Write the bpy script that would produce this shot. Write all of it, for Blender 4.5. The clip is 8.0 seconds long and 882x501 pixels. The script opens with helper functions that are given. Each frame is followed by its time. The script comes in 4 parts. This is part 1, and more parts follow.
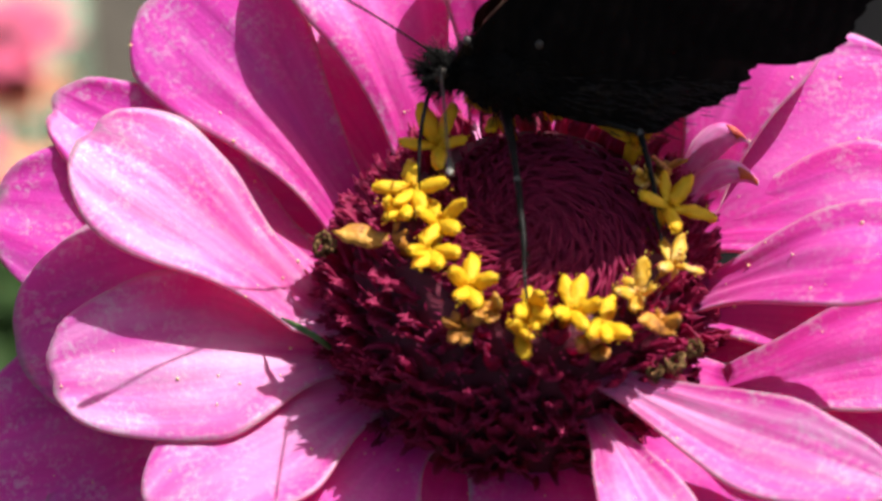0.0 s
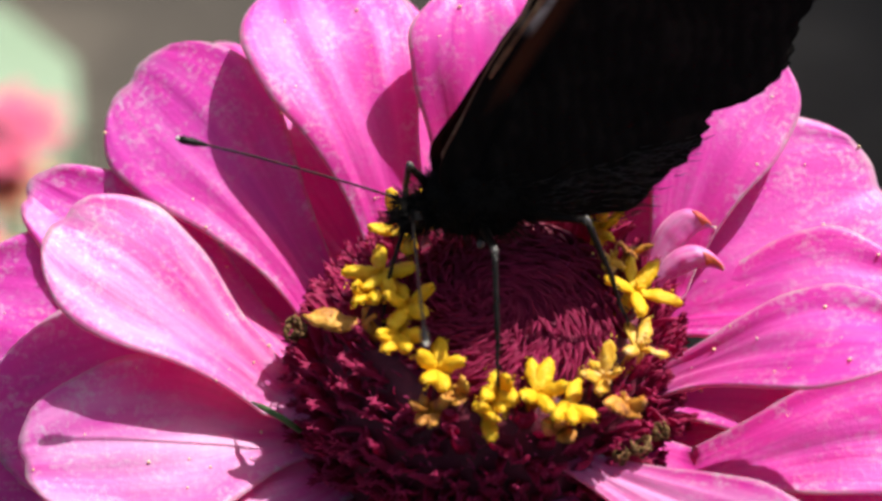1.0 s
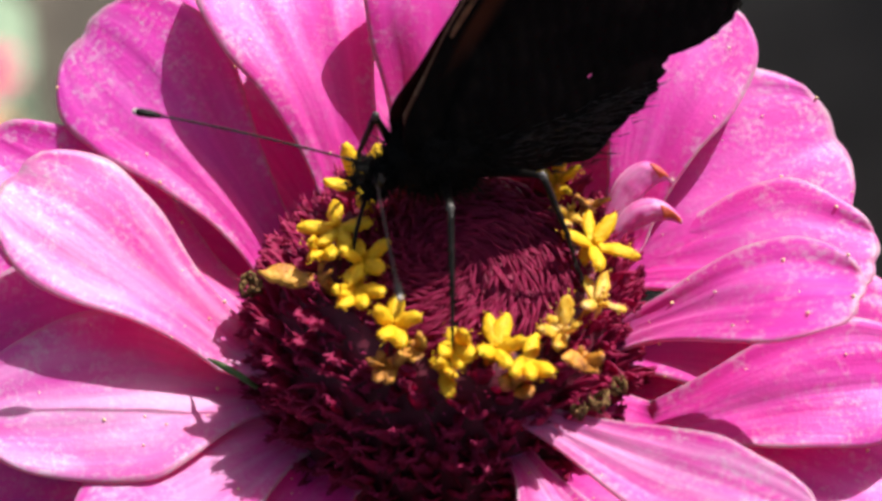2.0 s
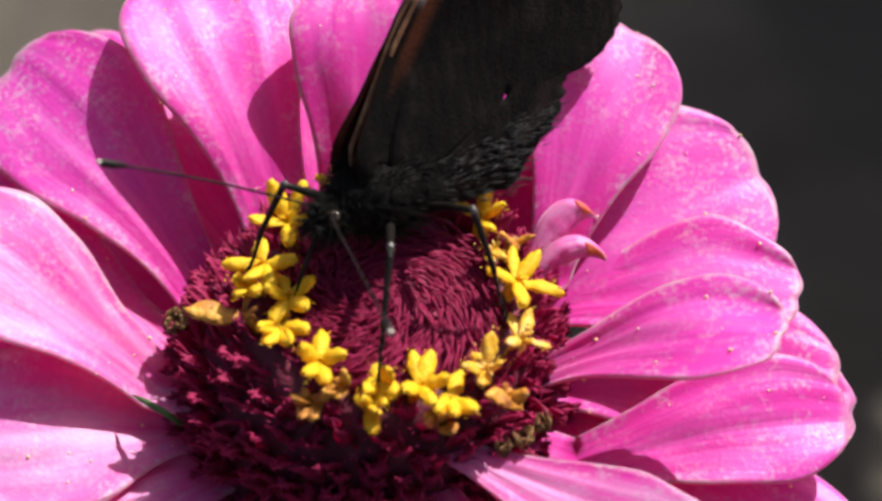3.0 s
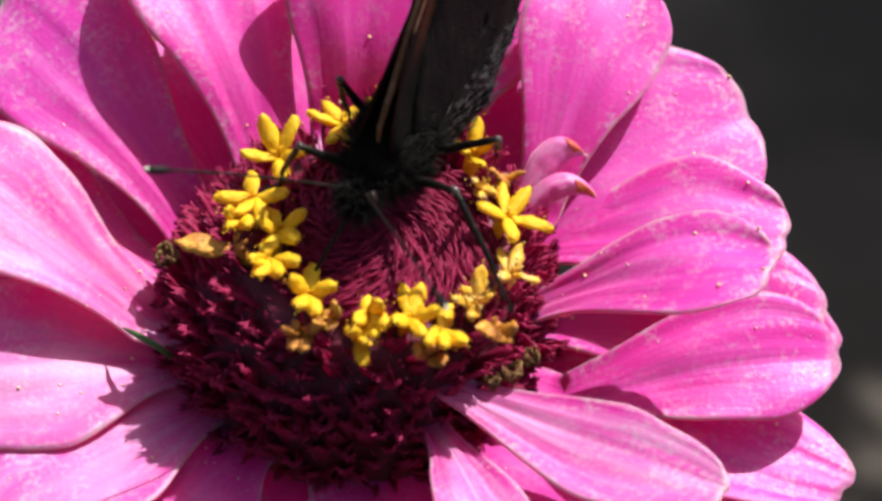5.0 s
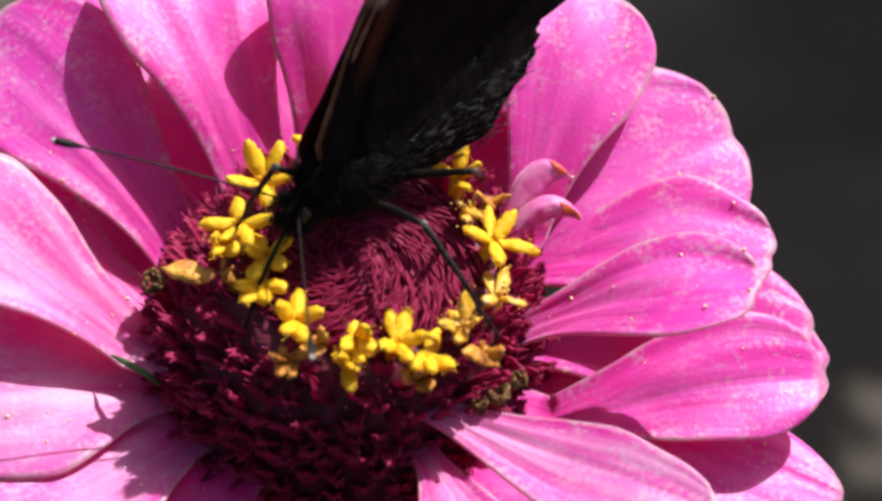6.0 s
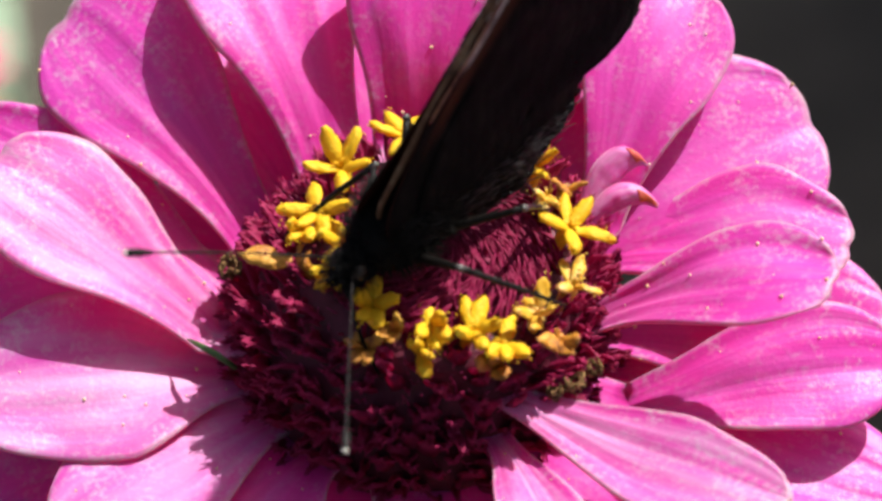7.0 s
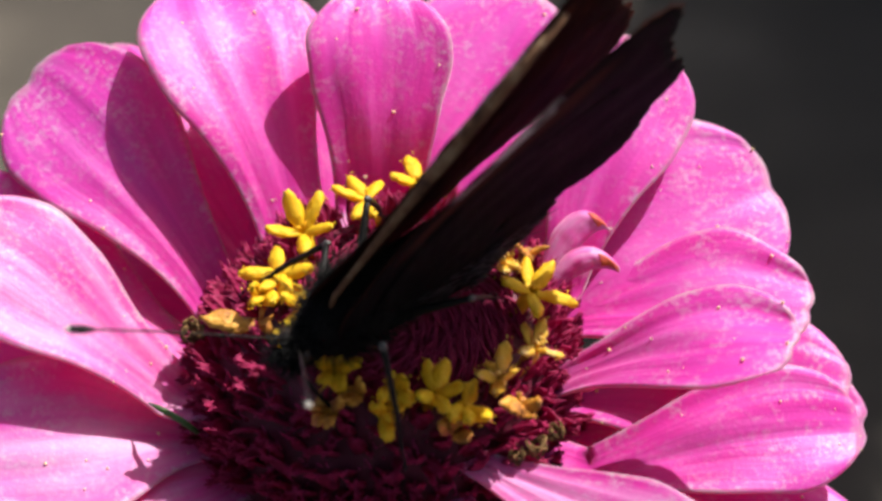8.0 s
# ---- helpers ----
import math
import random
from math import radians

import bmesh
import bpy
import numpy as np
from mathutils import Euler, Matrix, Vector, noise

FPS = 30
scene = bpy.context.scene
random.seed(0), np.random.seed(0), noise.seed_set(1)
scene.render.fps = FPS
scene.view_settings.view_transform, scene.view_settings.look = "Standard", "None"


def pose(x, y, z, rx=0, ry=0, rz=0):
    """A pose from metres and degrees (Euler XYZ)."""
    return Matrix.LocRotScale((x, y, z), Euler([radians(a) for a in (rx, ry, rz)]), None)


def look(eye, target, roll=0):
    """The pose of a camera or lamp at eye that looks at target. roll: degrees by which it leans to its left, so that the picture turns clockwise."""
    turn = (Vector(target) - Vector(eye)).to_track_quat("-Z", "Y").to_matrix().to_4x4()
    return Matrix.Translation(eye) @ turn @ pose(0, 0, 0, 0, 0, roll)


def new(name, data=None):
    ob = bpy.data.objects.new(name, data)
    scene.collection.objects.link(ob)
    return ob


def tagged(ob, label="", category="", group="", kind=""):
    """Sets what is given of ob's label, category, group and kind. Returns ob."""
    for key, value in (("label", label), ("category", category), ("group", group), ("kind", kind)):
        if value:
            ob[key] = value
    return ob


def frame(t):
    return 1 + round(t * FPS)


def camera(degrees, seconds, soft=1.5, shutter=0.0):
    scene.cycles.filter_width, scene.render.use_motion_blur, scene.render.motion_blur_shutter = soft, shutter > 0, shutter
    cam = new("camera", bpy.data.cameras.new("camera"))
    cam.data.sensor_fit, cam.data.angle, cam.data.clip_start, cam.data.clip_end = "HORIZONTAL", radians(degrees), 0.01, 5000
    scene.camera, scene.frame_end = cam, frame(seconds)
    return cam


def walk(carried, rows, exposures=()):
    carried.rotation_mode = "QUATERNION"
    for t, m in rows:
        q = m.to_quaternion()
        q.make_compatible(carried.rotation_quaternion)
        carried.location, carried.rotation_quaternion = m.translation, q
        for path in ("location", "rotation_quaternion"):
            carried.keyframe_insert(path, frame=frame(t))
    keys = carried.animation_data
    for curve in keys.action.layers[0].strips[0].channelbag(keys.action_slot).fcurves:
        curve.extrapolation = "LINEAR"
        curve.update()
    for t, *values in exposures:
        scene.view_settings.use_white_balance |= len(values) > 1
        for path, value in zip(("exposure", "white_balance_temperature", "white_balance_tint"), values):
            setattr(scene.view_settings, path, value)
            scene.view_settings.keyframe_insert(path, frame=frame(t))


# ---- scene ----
# A macro shot of a dark butterfly feeding on a pink zinnia, back-lit by the sun.
# Lengths of small things are in millimetres and turned to metres by MM.
MM = 0.001
cam = camera(20.0, 8.0, soft=3.1)
# seconds, eye x y z, tilt, lean, turn
ROWS = [
    (0.0, -0.00688, -0.14113, 0.70496, -37.316, -0.099, 0.109),
    (0.1, -0.00683, -0.14105, 0.70508, -37.416, -0.010, -0.092),
    (0.2, -0.00677, -0.14097, 0.70520, -37.469, 0.079, -0.103),
    (0.3, -0.00672, -0.14090, 0.70532, -37.518, 0.167, -0.792),
    (0.4, -0.00666, -0.14082, 0.70544, -37.307, 0.256, -1.012),
    (0.5, -0.00660, -0.14075, 0.70556, -36.650, 0.345, -1.012),
    (0.6, -0.00629, -0.14128, 0.70551, -36.089, 0.276, -0.994),
    (0.7, -0.00598, -0.14180, 0.70545, -35.605, 0.207, -0.604),
    (0.8, -0.00567, -0.14233, 0.70540, -35.311, 0.138, -0.474),
    (0.9, -0.00535, -0.14286, 0.70534, -35.082, 0.069, -0.378),
    (1.0, -0.00504, -0.14339, 0.70529, -35.032, 0.001, -0.048),
    (1.1, -0.00511, -0.14302, 0.70536, -35.250, 0.037, -0.335),
    (1.2, -0.00517, -0.14265, 0.70543, -35.511, 0.073, -0.194),
    (1.3, -0.00524, -0.14227, 0.70550, -35.829, 0.109, -0.231),
    (1.4, -0.00531, -0.14190, 0.70557, -36.004, 0.145, -0.557),
    (1.5, -0.00538, -0.14153, 0.70564, -36.407, 0.181, -0.593),
    (1.6, -0.00529, -0.14161, 0.70557, -36.441, 0.240, -0.917),
    (1.7, -0.00521, -0.14169, 0.70550, -36.450, 0.298, -1.093),
    (2.8, -0.00431, -0.14256, 0.70475, -35.775, 0.945, -2.322),
    (2.9, -0.00421, -0.14225, 0.70542, -35.799, 1.207, -2.699),
    (3.0, -0.00412, -0.14194, 0.70609, -35.684, 1.469, -3.027),
    (3.1, -0.00408, -0.14225, 0.70581, -34.663, 1.645, -3.474),
    (3.2, -0.00404, -0.14255, 0.70554, -34.025, 1.821, -3.724),
    (3.3, -0.00400, -0.14286, 0.70526, -33.692, 1.997, -3.921),
    (3.4, -0.00397, -0.14317, 0.70499, -33.629, 2.172, -4.115),
    (3.5, -0.00393, -0.14348, 0.70471, -33.748, 2.348, -4.383),
    (3.6, -0.00411, -0.14351, 0.70473, -33.943, 2.354, -4.449),
    (3.7, -0.00429, -0.14354, 0.70476, -34.080, 2.360, -4.370),
    (3.8, -0.00447, -0.14357, 0.70478, -34.236, 2.366, -4.086),
    (3.9, -0.00465, -0.14360, 0.70480, -34.301, 2.372, -3.749),
    (4.0, -0.00483, -0.14363, 0.70483, -34.373, 2.378, -3.626),
    (4.1, -0.00496, -0.14364, 0.70479, -34.532, 2.380, -3.741),
    (4.2, -0.00509, -0.14366, 0.70475, -34.560, 2.381, -3.809),
    (4.3, -0.00522, -0.14367, 0.70471, -34.714, 2.382, -3.757),
    (4.4, -0.00535, -0.14369, 0.70467, -34.794, 2.383, -3.843),
    (4.5, -0.00548, -0.14370, 0.70464, -35.002, 2.385, -3.729),
    (4.6, -0.00542, -0.14427, 0.70399, -34.945, 2.390, -3.660),
    (4.7, -0.00536, -0.14484, 0.70334, -35.326, 2.395, -3.643),
    (5.8, -0.00338, -0.14352, 0.70577, -36.514, 1.738, -3.647),
    (5.9, -0.00393, -0.14377, 0.70543, -36.208, 1.759, -3.722),
    (6.0, -0.00449, -0.14403, 0.70509, -35.941, 1.779, -3.825),
    (6.1, -0.00448, -0.14391, 0.70509, -35.937, 1.648, -3.637),
    (6.2, -0.00448, -0.14379, 0.70509, -35.943, 1.516, -3.525),
    (6.3, -0.00448, -0.14367, 0.70509, -35.926, 1.384, -3.174),
    (6.4, -0.00448, -0.14355, 0.70508, -35.898, 1.252, -2.886),
    (6.5, -0.00447, -0.14343, 0.70508, -35.849, 1.121, -2.449),
    (6.6, -0.00445, -0.14348, 0.70520, -35.926, 1.073, -2.132),
    (6.7, -0.00443, -0.14352, 0.70531, -36.054, 1.025, -1.843),
    (6.8, -0.00441, -0.14357, 0.70542, -36.210, 0.977, -1.585),
    (6.9, -0.00439, -0.14361, 0.70553, -36.400, 0.929, -1.552),
    (7.0, -0.00437, -0.14366, 0.70565, -36.502, 0.881, -1.638),
    (7.1, -0.00437, -0.14368, 0.70568, -36.449, 0.970, -1.644),
    (7.2, -0.00437, -0.14370, 0.70571, -36.355, 1.059, -1.674),
    (7.3, -0.00437, -0.14373, 0.70574, -36.164, 1.147, -1.860),
    (7.4, -0.00437, -0.14375, 0.70577, -35.869, 1.236, -2.012),
    (7.5, -0.00437, -0.14377, 0.70580, -35.413, 1.325, -2.108),
    (7.6, -0.00437, -0.14385, 0.70576, -35.133, 1.356, -2.117),
    (7.7, -0.00438, -0.14394, 0.70573, -34.814, 1.387, -2.219),
    (7.8, -0.00438, -0.14402, 0.70570, -34.755, 1.419, -2.394),
    (7.9, -0.00438, -0.14410, 0.70566, -34.826, 1.450, -2.589),
    (8.0, -0.00439, -0.14418, 0.70563, -34.917, 1.481, -2.670),
]
walk(cam, [(t, pose(x, y, z, 90 + tilt, 0, turn) @ pose(0, 0, 0, 0, 0, lean)) for t, x, y, z, tilt, lean, turn in ROWS], exposures=[(0.0, 1.0), (8.0, 1.0)])
cam.data.dof.use_dof = True
cam.data.dof.focus_distance = 0.181
cam.data.dof.aperture_fstop = 33.0

# the flower's own space: its middle, and its lean towards the camera
FLOWER = pose(0, 0, 0.6, 13.6, 0, 0)

# ---- world and sun ----
SUN_AZ, SUN_EL = radians(43), radians(51.5)  # in the flower's own space
SUN_DIR = (FLOWER.to_3x3() @ Vector((math.sin(SUN_AZ) * math.cos(SUN_EL), math.cos(SUN_AZ) * math.cos(SUN_EL), math.sin(SUN_EL)))).normalized()
world = bpy.data.worlds.new("sky")
scene.world = world
world.use_nodes = True
wn = world.node_tree.nodes
sky = wn.new("ShaderNodeTexSky")
sky.sky_type, sky.sun_disc = "NISHITA", False
sky.air_density, sky.dust_density, sky.ozone_density = 1.0, 4.5, 0.35
sky.sun_elevation = math.asin(SUN_DIR.z)
sky.sun_rotation = math.atan2(SUN_DIR.x, SUN_DIR.y)
world.node_tree.links.new(sky.outputs[0], wn["Background"].inputs[0])
wn["Background"].inputs[1].default_value = 0.056
sun_data = bpy.data.lights.new("sun", "SUN")
sun_data.energy, sun_data.angle, sun_data.color = 4.25, radians(0.5), (1.0, 0.96, 0.91)
sun = new("sun", sun_data)
sun.matrix_world = look(SUN_DIR * 5 + Vector((0, 0, 0.6)), (0, 0, 0.6))


# ---- materials ----
def material(name):
    m = bpy.data.materials.new(name)
    m.use_nodes = True
    nt = m.node_tree
    return m, nt, nt.nodes["Principled BSDF"], nt.nodes["Material Output"]


def noise_node(nt, scale, detail=4, rough=0.5, coord="Object", stretch=None):
    tc = nt.nodes.new("ShaderNodeTexCoord")
    n = nt.nodes.new("ShaderNodeTexNoise")
    n.inputs["Scale"].default_value, n.inputs["Detail"].default_value, n.inputs["Roughness"].default_value = scale, detail, rough
    src = tc.outputs[coord]
    if stretch:
        mp = nt.nodes.new("ShaderNodeMapping")
        mp.inputs["Scale"].default_value = stretch
        nt.links.new(src, mp.inputs[0])
        src = mp.outputs[0]
    nt.links.new(src, n.inputs["Vector"])
    return n


def ramp(nt, src, stops):
    r = nt.nodes.new("ShaderNodeValToRGB")
    e = r.color_ramp.elements
    while len(e) < len(stops):
        e.new(0.5)
    for el, (p, c) in zip(e, stops):
        el.position, el.color = p, (*c, 1)
    nt.links.new(src, r.inputs[0])
    return r.outputs[0]


def bump(nt, src, strength, distance, target):
    b = nt.nodes.new("ShaderNodeBump")
    b.inputs["Strength"].default_value, b.inputs["Distance"].default_value = strength, distance
    nt.links.new(src, b.inputs["Height"])
    for t in target:
        nt.links.new(b.outputs[0], t.inputs["Normal"])
    return b


def leafy(name, stops, through_color, share=0.5, rough=0.45, scale=400, spec=0.4, fine=2500, relief=0.00015):
    """A thin plant tissue: a surface with a noise colour, and light let through."""
    m, nt, p, out = material(name)
    n = noise_node(nt, scale, 6, 0.6)
    col = ramp(nt, n.outputs[0], stops)
    nt.links.new(col, p.inputs["Base Color"])
    p.inputs["Roughness"].default_value = rough
    p.inputs["Specular IOR Level"].default_value = spec
    tr = nt.nodes.new("ShaderNodeBsdfTranslucent")
    tr.inputs[0].default_value = (*through_color, 1)
    mix = nt.nodes.new("ShaderNodeMixShader")
    mix.inputs[0].default_value = share
    nt.links.new(p.outputs[0], mix.inputs[1])
    nt.links.new(tr.outputs[0], mix.inputs[2])
    nt.links.new(mix.outputs[0], out.inputs[0])
    f = noise_node(nt, fine, 4, 0.6)
    bump(nt, f.outputs[0], 0.5, relief, [p, tr])
    return m


def plain(name, stops, rough=0.6, scale=600, fine=3000, relief=0.0002, metal=0.0, spec=0.5):
    m, nt, p, out = material(name)
    n = noise_node(nt, scale, 6, 0.6)
    nt.links.new(ramp(nt, n.outputs[0], stops), p.inputs["Base Color"])
    p.inputs["Roughness"].default_value, p.inputs["Metallic"].default_value = rough, metal
    p.inputs["Specular IOR Level"].default_value = spec
    f = noise_node(nt, fine, 4, 0.6)
    bump(nt, f.outputs[0], 0.6, relief, [p])
    return m

def petal_material(name, painted_sheen):
    """Pink ray petal: lengthwise veins, fine cells, light let through; pale flecks paint in gloss, the second argument
    paints in the sun's sheen.
    """
    m, nt, p, out = material(name)
    uv = nt.nodes.new("ShaderNodeUVMap")
    uv.uv_map = "along"

    def streak(scale, stretch, detail):
        mp = nt.nodes.new("ShaderNodeMapping")
        mp.inputs["Scale"].default_value = stretch
        info = nt.nodes.new("ShaderNodeObjectInfo")
        nt.links.new(info.outputs["Random"], mp.inputs["Location"])
        nt.links.new(uv.outputs[0], mp.inputs[0])
        n = nt.nodes.new("ShaderNodeTexNoise")
        n.inputs["Scale"].default_value, n.inputs["Detail"].default_value = scale, detail
        nt.links.new(mp.outputs[0], n.inputs["Vector"])
        return n.outputs[0]
    veins = streak(1.0, (1.4, 15, 1), 2)
    broad = streak(1.0, (2.0, 5, 1), 3)
    cells = noise_node(nt, 2300, 3, 0.6).outputs[0]
    blotch = noise_node(nt, 420, 5, 0.72).outputs[0]
    base = ramp(nt, broad, [(0.3, (0.70, 0.018, 0.46)), (0.52, (0.75, 0.05, 0.57)), (0.74, (0.82, 0.17, 0.71))])
    dark = ramp(nt, veins, [(0.3, (0.92, 0.80, 0.92)), (0.6, (1, 1, 1))])
    mul = nt.nodes.new("ShaderNodeMix")
    mul.data_type, mul.blend_type = "RGBA", "MULTIPLY"
    mul.inputs["Factor"].default_value = 0.8
    nt.links.new(base, mul.inputs["A"])
    nt.links.new(dark, mul.inputs["B"])
    # deeper colour towards the foot
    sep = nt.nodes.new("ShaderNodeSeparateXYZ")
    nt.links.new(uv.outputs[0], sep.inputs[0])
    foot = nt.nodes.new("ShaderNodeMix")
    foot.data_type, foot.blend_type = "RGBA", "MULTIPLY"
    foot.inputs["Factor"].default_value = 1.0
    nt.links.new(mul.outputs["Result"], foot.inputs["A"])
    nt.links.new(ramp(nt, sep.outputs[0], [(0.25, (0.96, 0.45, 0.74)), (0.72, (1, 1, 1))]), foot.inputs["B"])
    # gloss put into the colour as small pale flecks
    fleck = nt.nodes.new("ShaderNodeMath")
    fleck.operation = "MULTIPLY"
    nt.links.new(cells, fleck.inputs[0])
    nt.links.new(blotch, fleck.inputs[1])
    pale = nt.nodes.new("ShaderNodeMix")
    pale.data_type = "RGBA"
    pale.inputs["B"].default_value = (0.66, 0.54, 0.74, 1)
    # the painted gloss is thickest towards the tip and the edges
    outer = nt.nodes.new("ShaderNodeMath")
    outer.operation = "MAXIMUM"
    nt.links.new(ramp(nt, sep.outputs[0], [(0.45, (0.22, 0.22, 0.22)), (0.98, (1, 1, 1))]), outer.inputs[0])
    nt.links.new(ramp(nt, sep.outputs[1], [(0.0, (1, 1, 1)), (0.2, (0.22, 0.22, 0.22)), (0.8, (0.22, 0.22, 0.22)), (1.0, (1, 1, 1))]), outer.inputs[1])
    gloss_flecks = nt.nodes.new("ShaderNodeMath")
    gloss_flecks.operation = "MULTIPLY"
    nt.links.new(ramp(nt, fleck.outputs[0], [(0.24, (0, 0, 0)), (0.40, (0.85, 0.85, 0.85))]), gloss_flecks.inputs[0])
    nt.links.new(outer.outputs[0], gloss_flecks.inputs[1])
    # the sun's sheen painted in as streaks of paler colour
    whitened = nt.nodes.new("ShaderNodeMath")
    whitened.operation, whitened.use_clamp = "MULTIPLY_ADD", True
    nt.links.new(ramp(nt, broad, [(0.32, (0, 0, 0)), (0.62, (painted_sheen, painted_sheen, painted_sheen))]), whitened.inputs[0])
    whitened.inputs[1].default_value = 1.0
    nt.links.new(gloss_flecks.outputs[0], whitened.inputs[2])
    nt.links.new(whitened.outputs[0], pale.inputs["Factor"])
    nt.links.new(foot.outputs["Result"], pale.inputs["A"])
    # thin pale rim round the edge
    rims = [ramp(nt, sep.outputs[1], [(0.0, (1, 1, 1)), (0.04, (0, 0, 0)), (0.96, (0, 0, 0)), (1.0, (1, 1, 1))]), ramp(nt, sep.outputs[0], [(0.962, (0, 0, 0)), (1.0, (1, 1, 1))])]
    top = nt.nodes.new("ShaderNodeMath")
    top.operation = "MAXIMUM"
    nt.links.new(rims[0], top.inputs[0])
    nt.links.new(rims[1], top.inputs[1])
    worn = nt.nodes.new("ShaderNodeMath")
    worn.operation = "MULTIPLY"
    nt.links.new(top.outputs[0], worn.inputs[0])
    nt.links.new(ramp(nt, blotch, [(0.35, (0.25, 0.25, 0.25)), (0.6, (0.95, 0.95, 0.95))]), worn.inputs[1])
    rimmed = nt.nodes.new("ShaderNodeMix")
    rimmed.data_type = "RGBA"
    rimmed.inputs["B"].default_value = (0.46, 0.38, 0.42, 1)
    nt.links.new(worn.outputs[0], rimmed.inputs["Factor"])
    nt.links.new(pale.outputs["Result"], rimmed.inputs["A"])
    nt.links.new(rimmed.outputs["Result"], p.inputs["Base Color"])
    p.inputs["Roughness"].default_value = 0.5
    p.inputs["Specular IOR Level"].default_value = 0.5
    p.inputs["IOR"].default_value = 1.7
    p.inputs["Sheen Weight"].default_value = 0.5
    p.inputs["Sheen Roughness"].default_value = 0.45
    p.inputs["Sheen Tint"].default_value = (0.95, 0.88, 1.0, 1)
    tr = nt.nodes.new("ShaderNodeBsdfTranslucent")
    nt.links.new(ramp(nt, veins, [(0.35, (0.82, 0.005, 0.25)), (0.6, (0.94, 0.010, 0.36))]), tr.inputs[0])
    mix = nt.nodes.new("ShaderNodeMixShader")
    mix.inputs[0].default_value = 0.45
    nt.links.new(p.outputs[0], mix.inputs[1])
    nt.links.new(tr.outputs[0], mix.inputs[2])
    nt.links.new(mix.outputs[0], out.inputs[0])
    h = nt.nodes.new("ShaderNodeMath")
    h.operation = "MULTIPLY_ADD"
    h.inputs[1].default_value = 1.6
    nt.links.new(veins, h.inputs[0])
    nt.links.new(cells, h.inputs[2])
    bump(nt, h.outputs[0], 0.35, 0.0001, [p, tr])
    return m


def wing_material(name, stops, streaks, inner=(0.02, 0.008, 0.006)):
    """Scaled butterfly wing: near-black with wavy cross lines; the front edge carries paler streaks."""
    m, nt, p, out = material(name)
    tc = nt.nodes.new("ShaderNodeTexCoord")
    wv = nt.nodes.new("ShaderNodeTexWave")
    wv.inputs["Scale"].default_value, wv.inputs["Distortion"].default_value = 260, 9
    wv.inputs["Detail"].default_value = 4
    nt.links.new(tc.outputs["Object"], wv.inputs["Vector"])
    n = noise_node(nt, 260, 6, 0.65)
    add = nt.nodes.new("ShaderNodeMath")
    add.operation = "MULTIPLY_ADD"
    add.inputs[1].default_value = 0.10
    nt.links.new(wv.outputs["Fac"], add.inputs[0])
    nt.links.new(n.outputs[0], add.inputs[2])
    col = ramp(nt, add.outputs[0], stops)
    uv = nt.nodes.new("ShaderNodeUVMap")
    uv.uv_map = "along"
    sep = nt.nodes.new("ShaderNodeSeparateXYZ")
    nt.links.new(uv.outputs[0], sep.inputs[0])
    n2 = noise_node(nt, 230, 3, 0.5)
    mx = nt.nodes.new("ShaderNodeMath")
    mx.operation = "MULTIPLY"
    nt.links.new(ramp(nt, sep.outputs[0], [(0.70, (0, 0, 0)), (0.82, (1, 1, 1)), (0.97, (1, 1, 1)), (1.0, (0.5, 0.5, 0.5))]), mx.inputs[0])
    nt.links.new(ramp(nt, n2.outputs[0], [(0.44, (0, 0, 0)), (0.54, (1, 1, 1))]), mx.inputs[1])
    front = nt.nodes.new("ShaderNodeMath")
    front.operation = "MULTIPLY"
    nt.links.new(mx.outputs[0], front.inputs[0])
    nt.links.new(ramp(nt, sep.outputs[1], [(0.25, (0, 0, 0)), (0.28, (1, 1, 1)), (0.38, (1, 1, 1)), (0.42, (0, 0, 0))]), front.inputs[1])
    band = nt.nodes.new("ShaderNodeMix")
    band.data_type = "RGBA"
    band.inputs["B"].default_value = (*inner, 1)
    nt.links.new(col, band.inputs["A"])
    edge = nt.nodes.new("ShaderNodeMath")
    edge.operation = "MULTIPLY"
    nt.links.new(ramp(nt, sep.outputs[0], [(0.45, (0, 0, 0)), (0.62, (1, 1, 1)), (0.74, (1, 1, 1)), (0.82, (0, 0, 0))]), edge.inputs[0])
    nt.links.new(ramp(nt, sep.outputs[1], [(0.14, (0, 0, 0)), (0.22, (1, 1, 1)), (0.42, (1, 1, 1)), (0.48, (0, 0, 0))]), edge.inputs[1])
    nt.links.new(edge.outputs[0], band.inputs["Factor"])
    mix = nt.nodes.new("ShaderNodeMix")
    mix.data_type = "RGBA"
    mix.inputs["B"].default_value = (*streaks, 1)
    nt.links.new(front.outputs[0], mix.inputs["Factor"])
    nt.links.new(band.outputs["Result"], mix.inputs["A"])
    nt.links.new(mix.outputs["Result"], p.inputs["Base Color"])
    p.inputs["Roughness"].default_value, p.inputs["Specular IOR Level"].default_value = 0.8, 0.03
    bump(nt, noise_node(nt, 3500, 4, 0.6).outputs[0], 0.7, 0.0002, [p])
    return m


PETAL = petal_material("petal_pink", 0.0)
# paler copy of the petal, with the sun's sheen put into its colour
PETAL_SHEEN = petal_material("petal_sheen", 0.42)
CONE = plain("cone_crimson", [(0.3, (0.07, 0.005, 0.016)), (0.7, (0.15, 0.010, 0.034))])
CHAFF = leafy("chaff_crimson", [(0.28, (0.09, 0.011, 0.024)), (0.42, (0.26, 0.014, 0.065)), (0.7, (0.46, 0.026, 0.13))], (0.66, 0.02, 0.20), 0.4, 0.6, 900, 0.3)
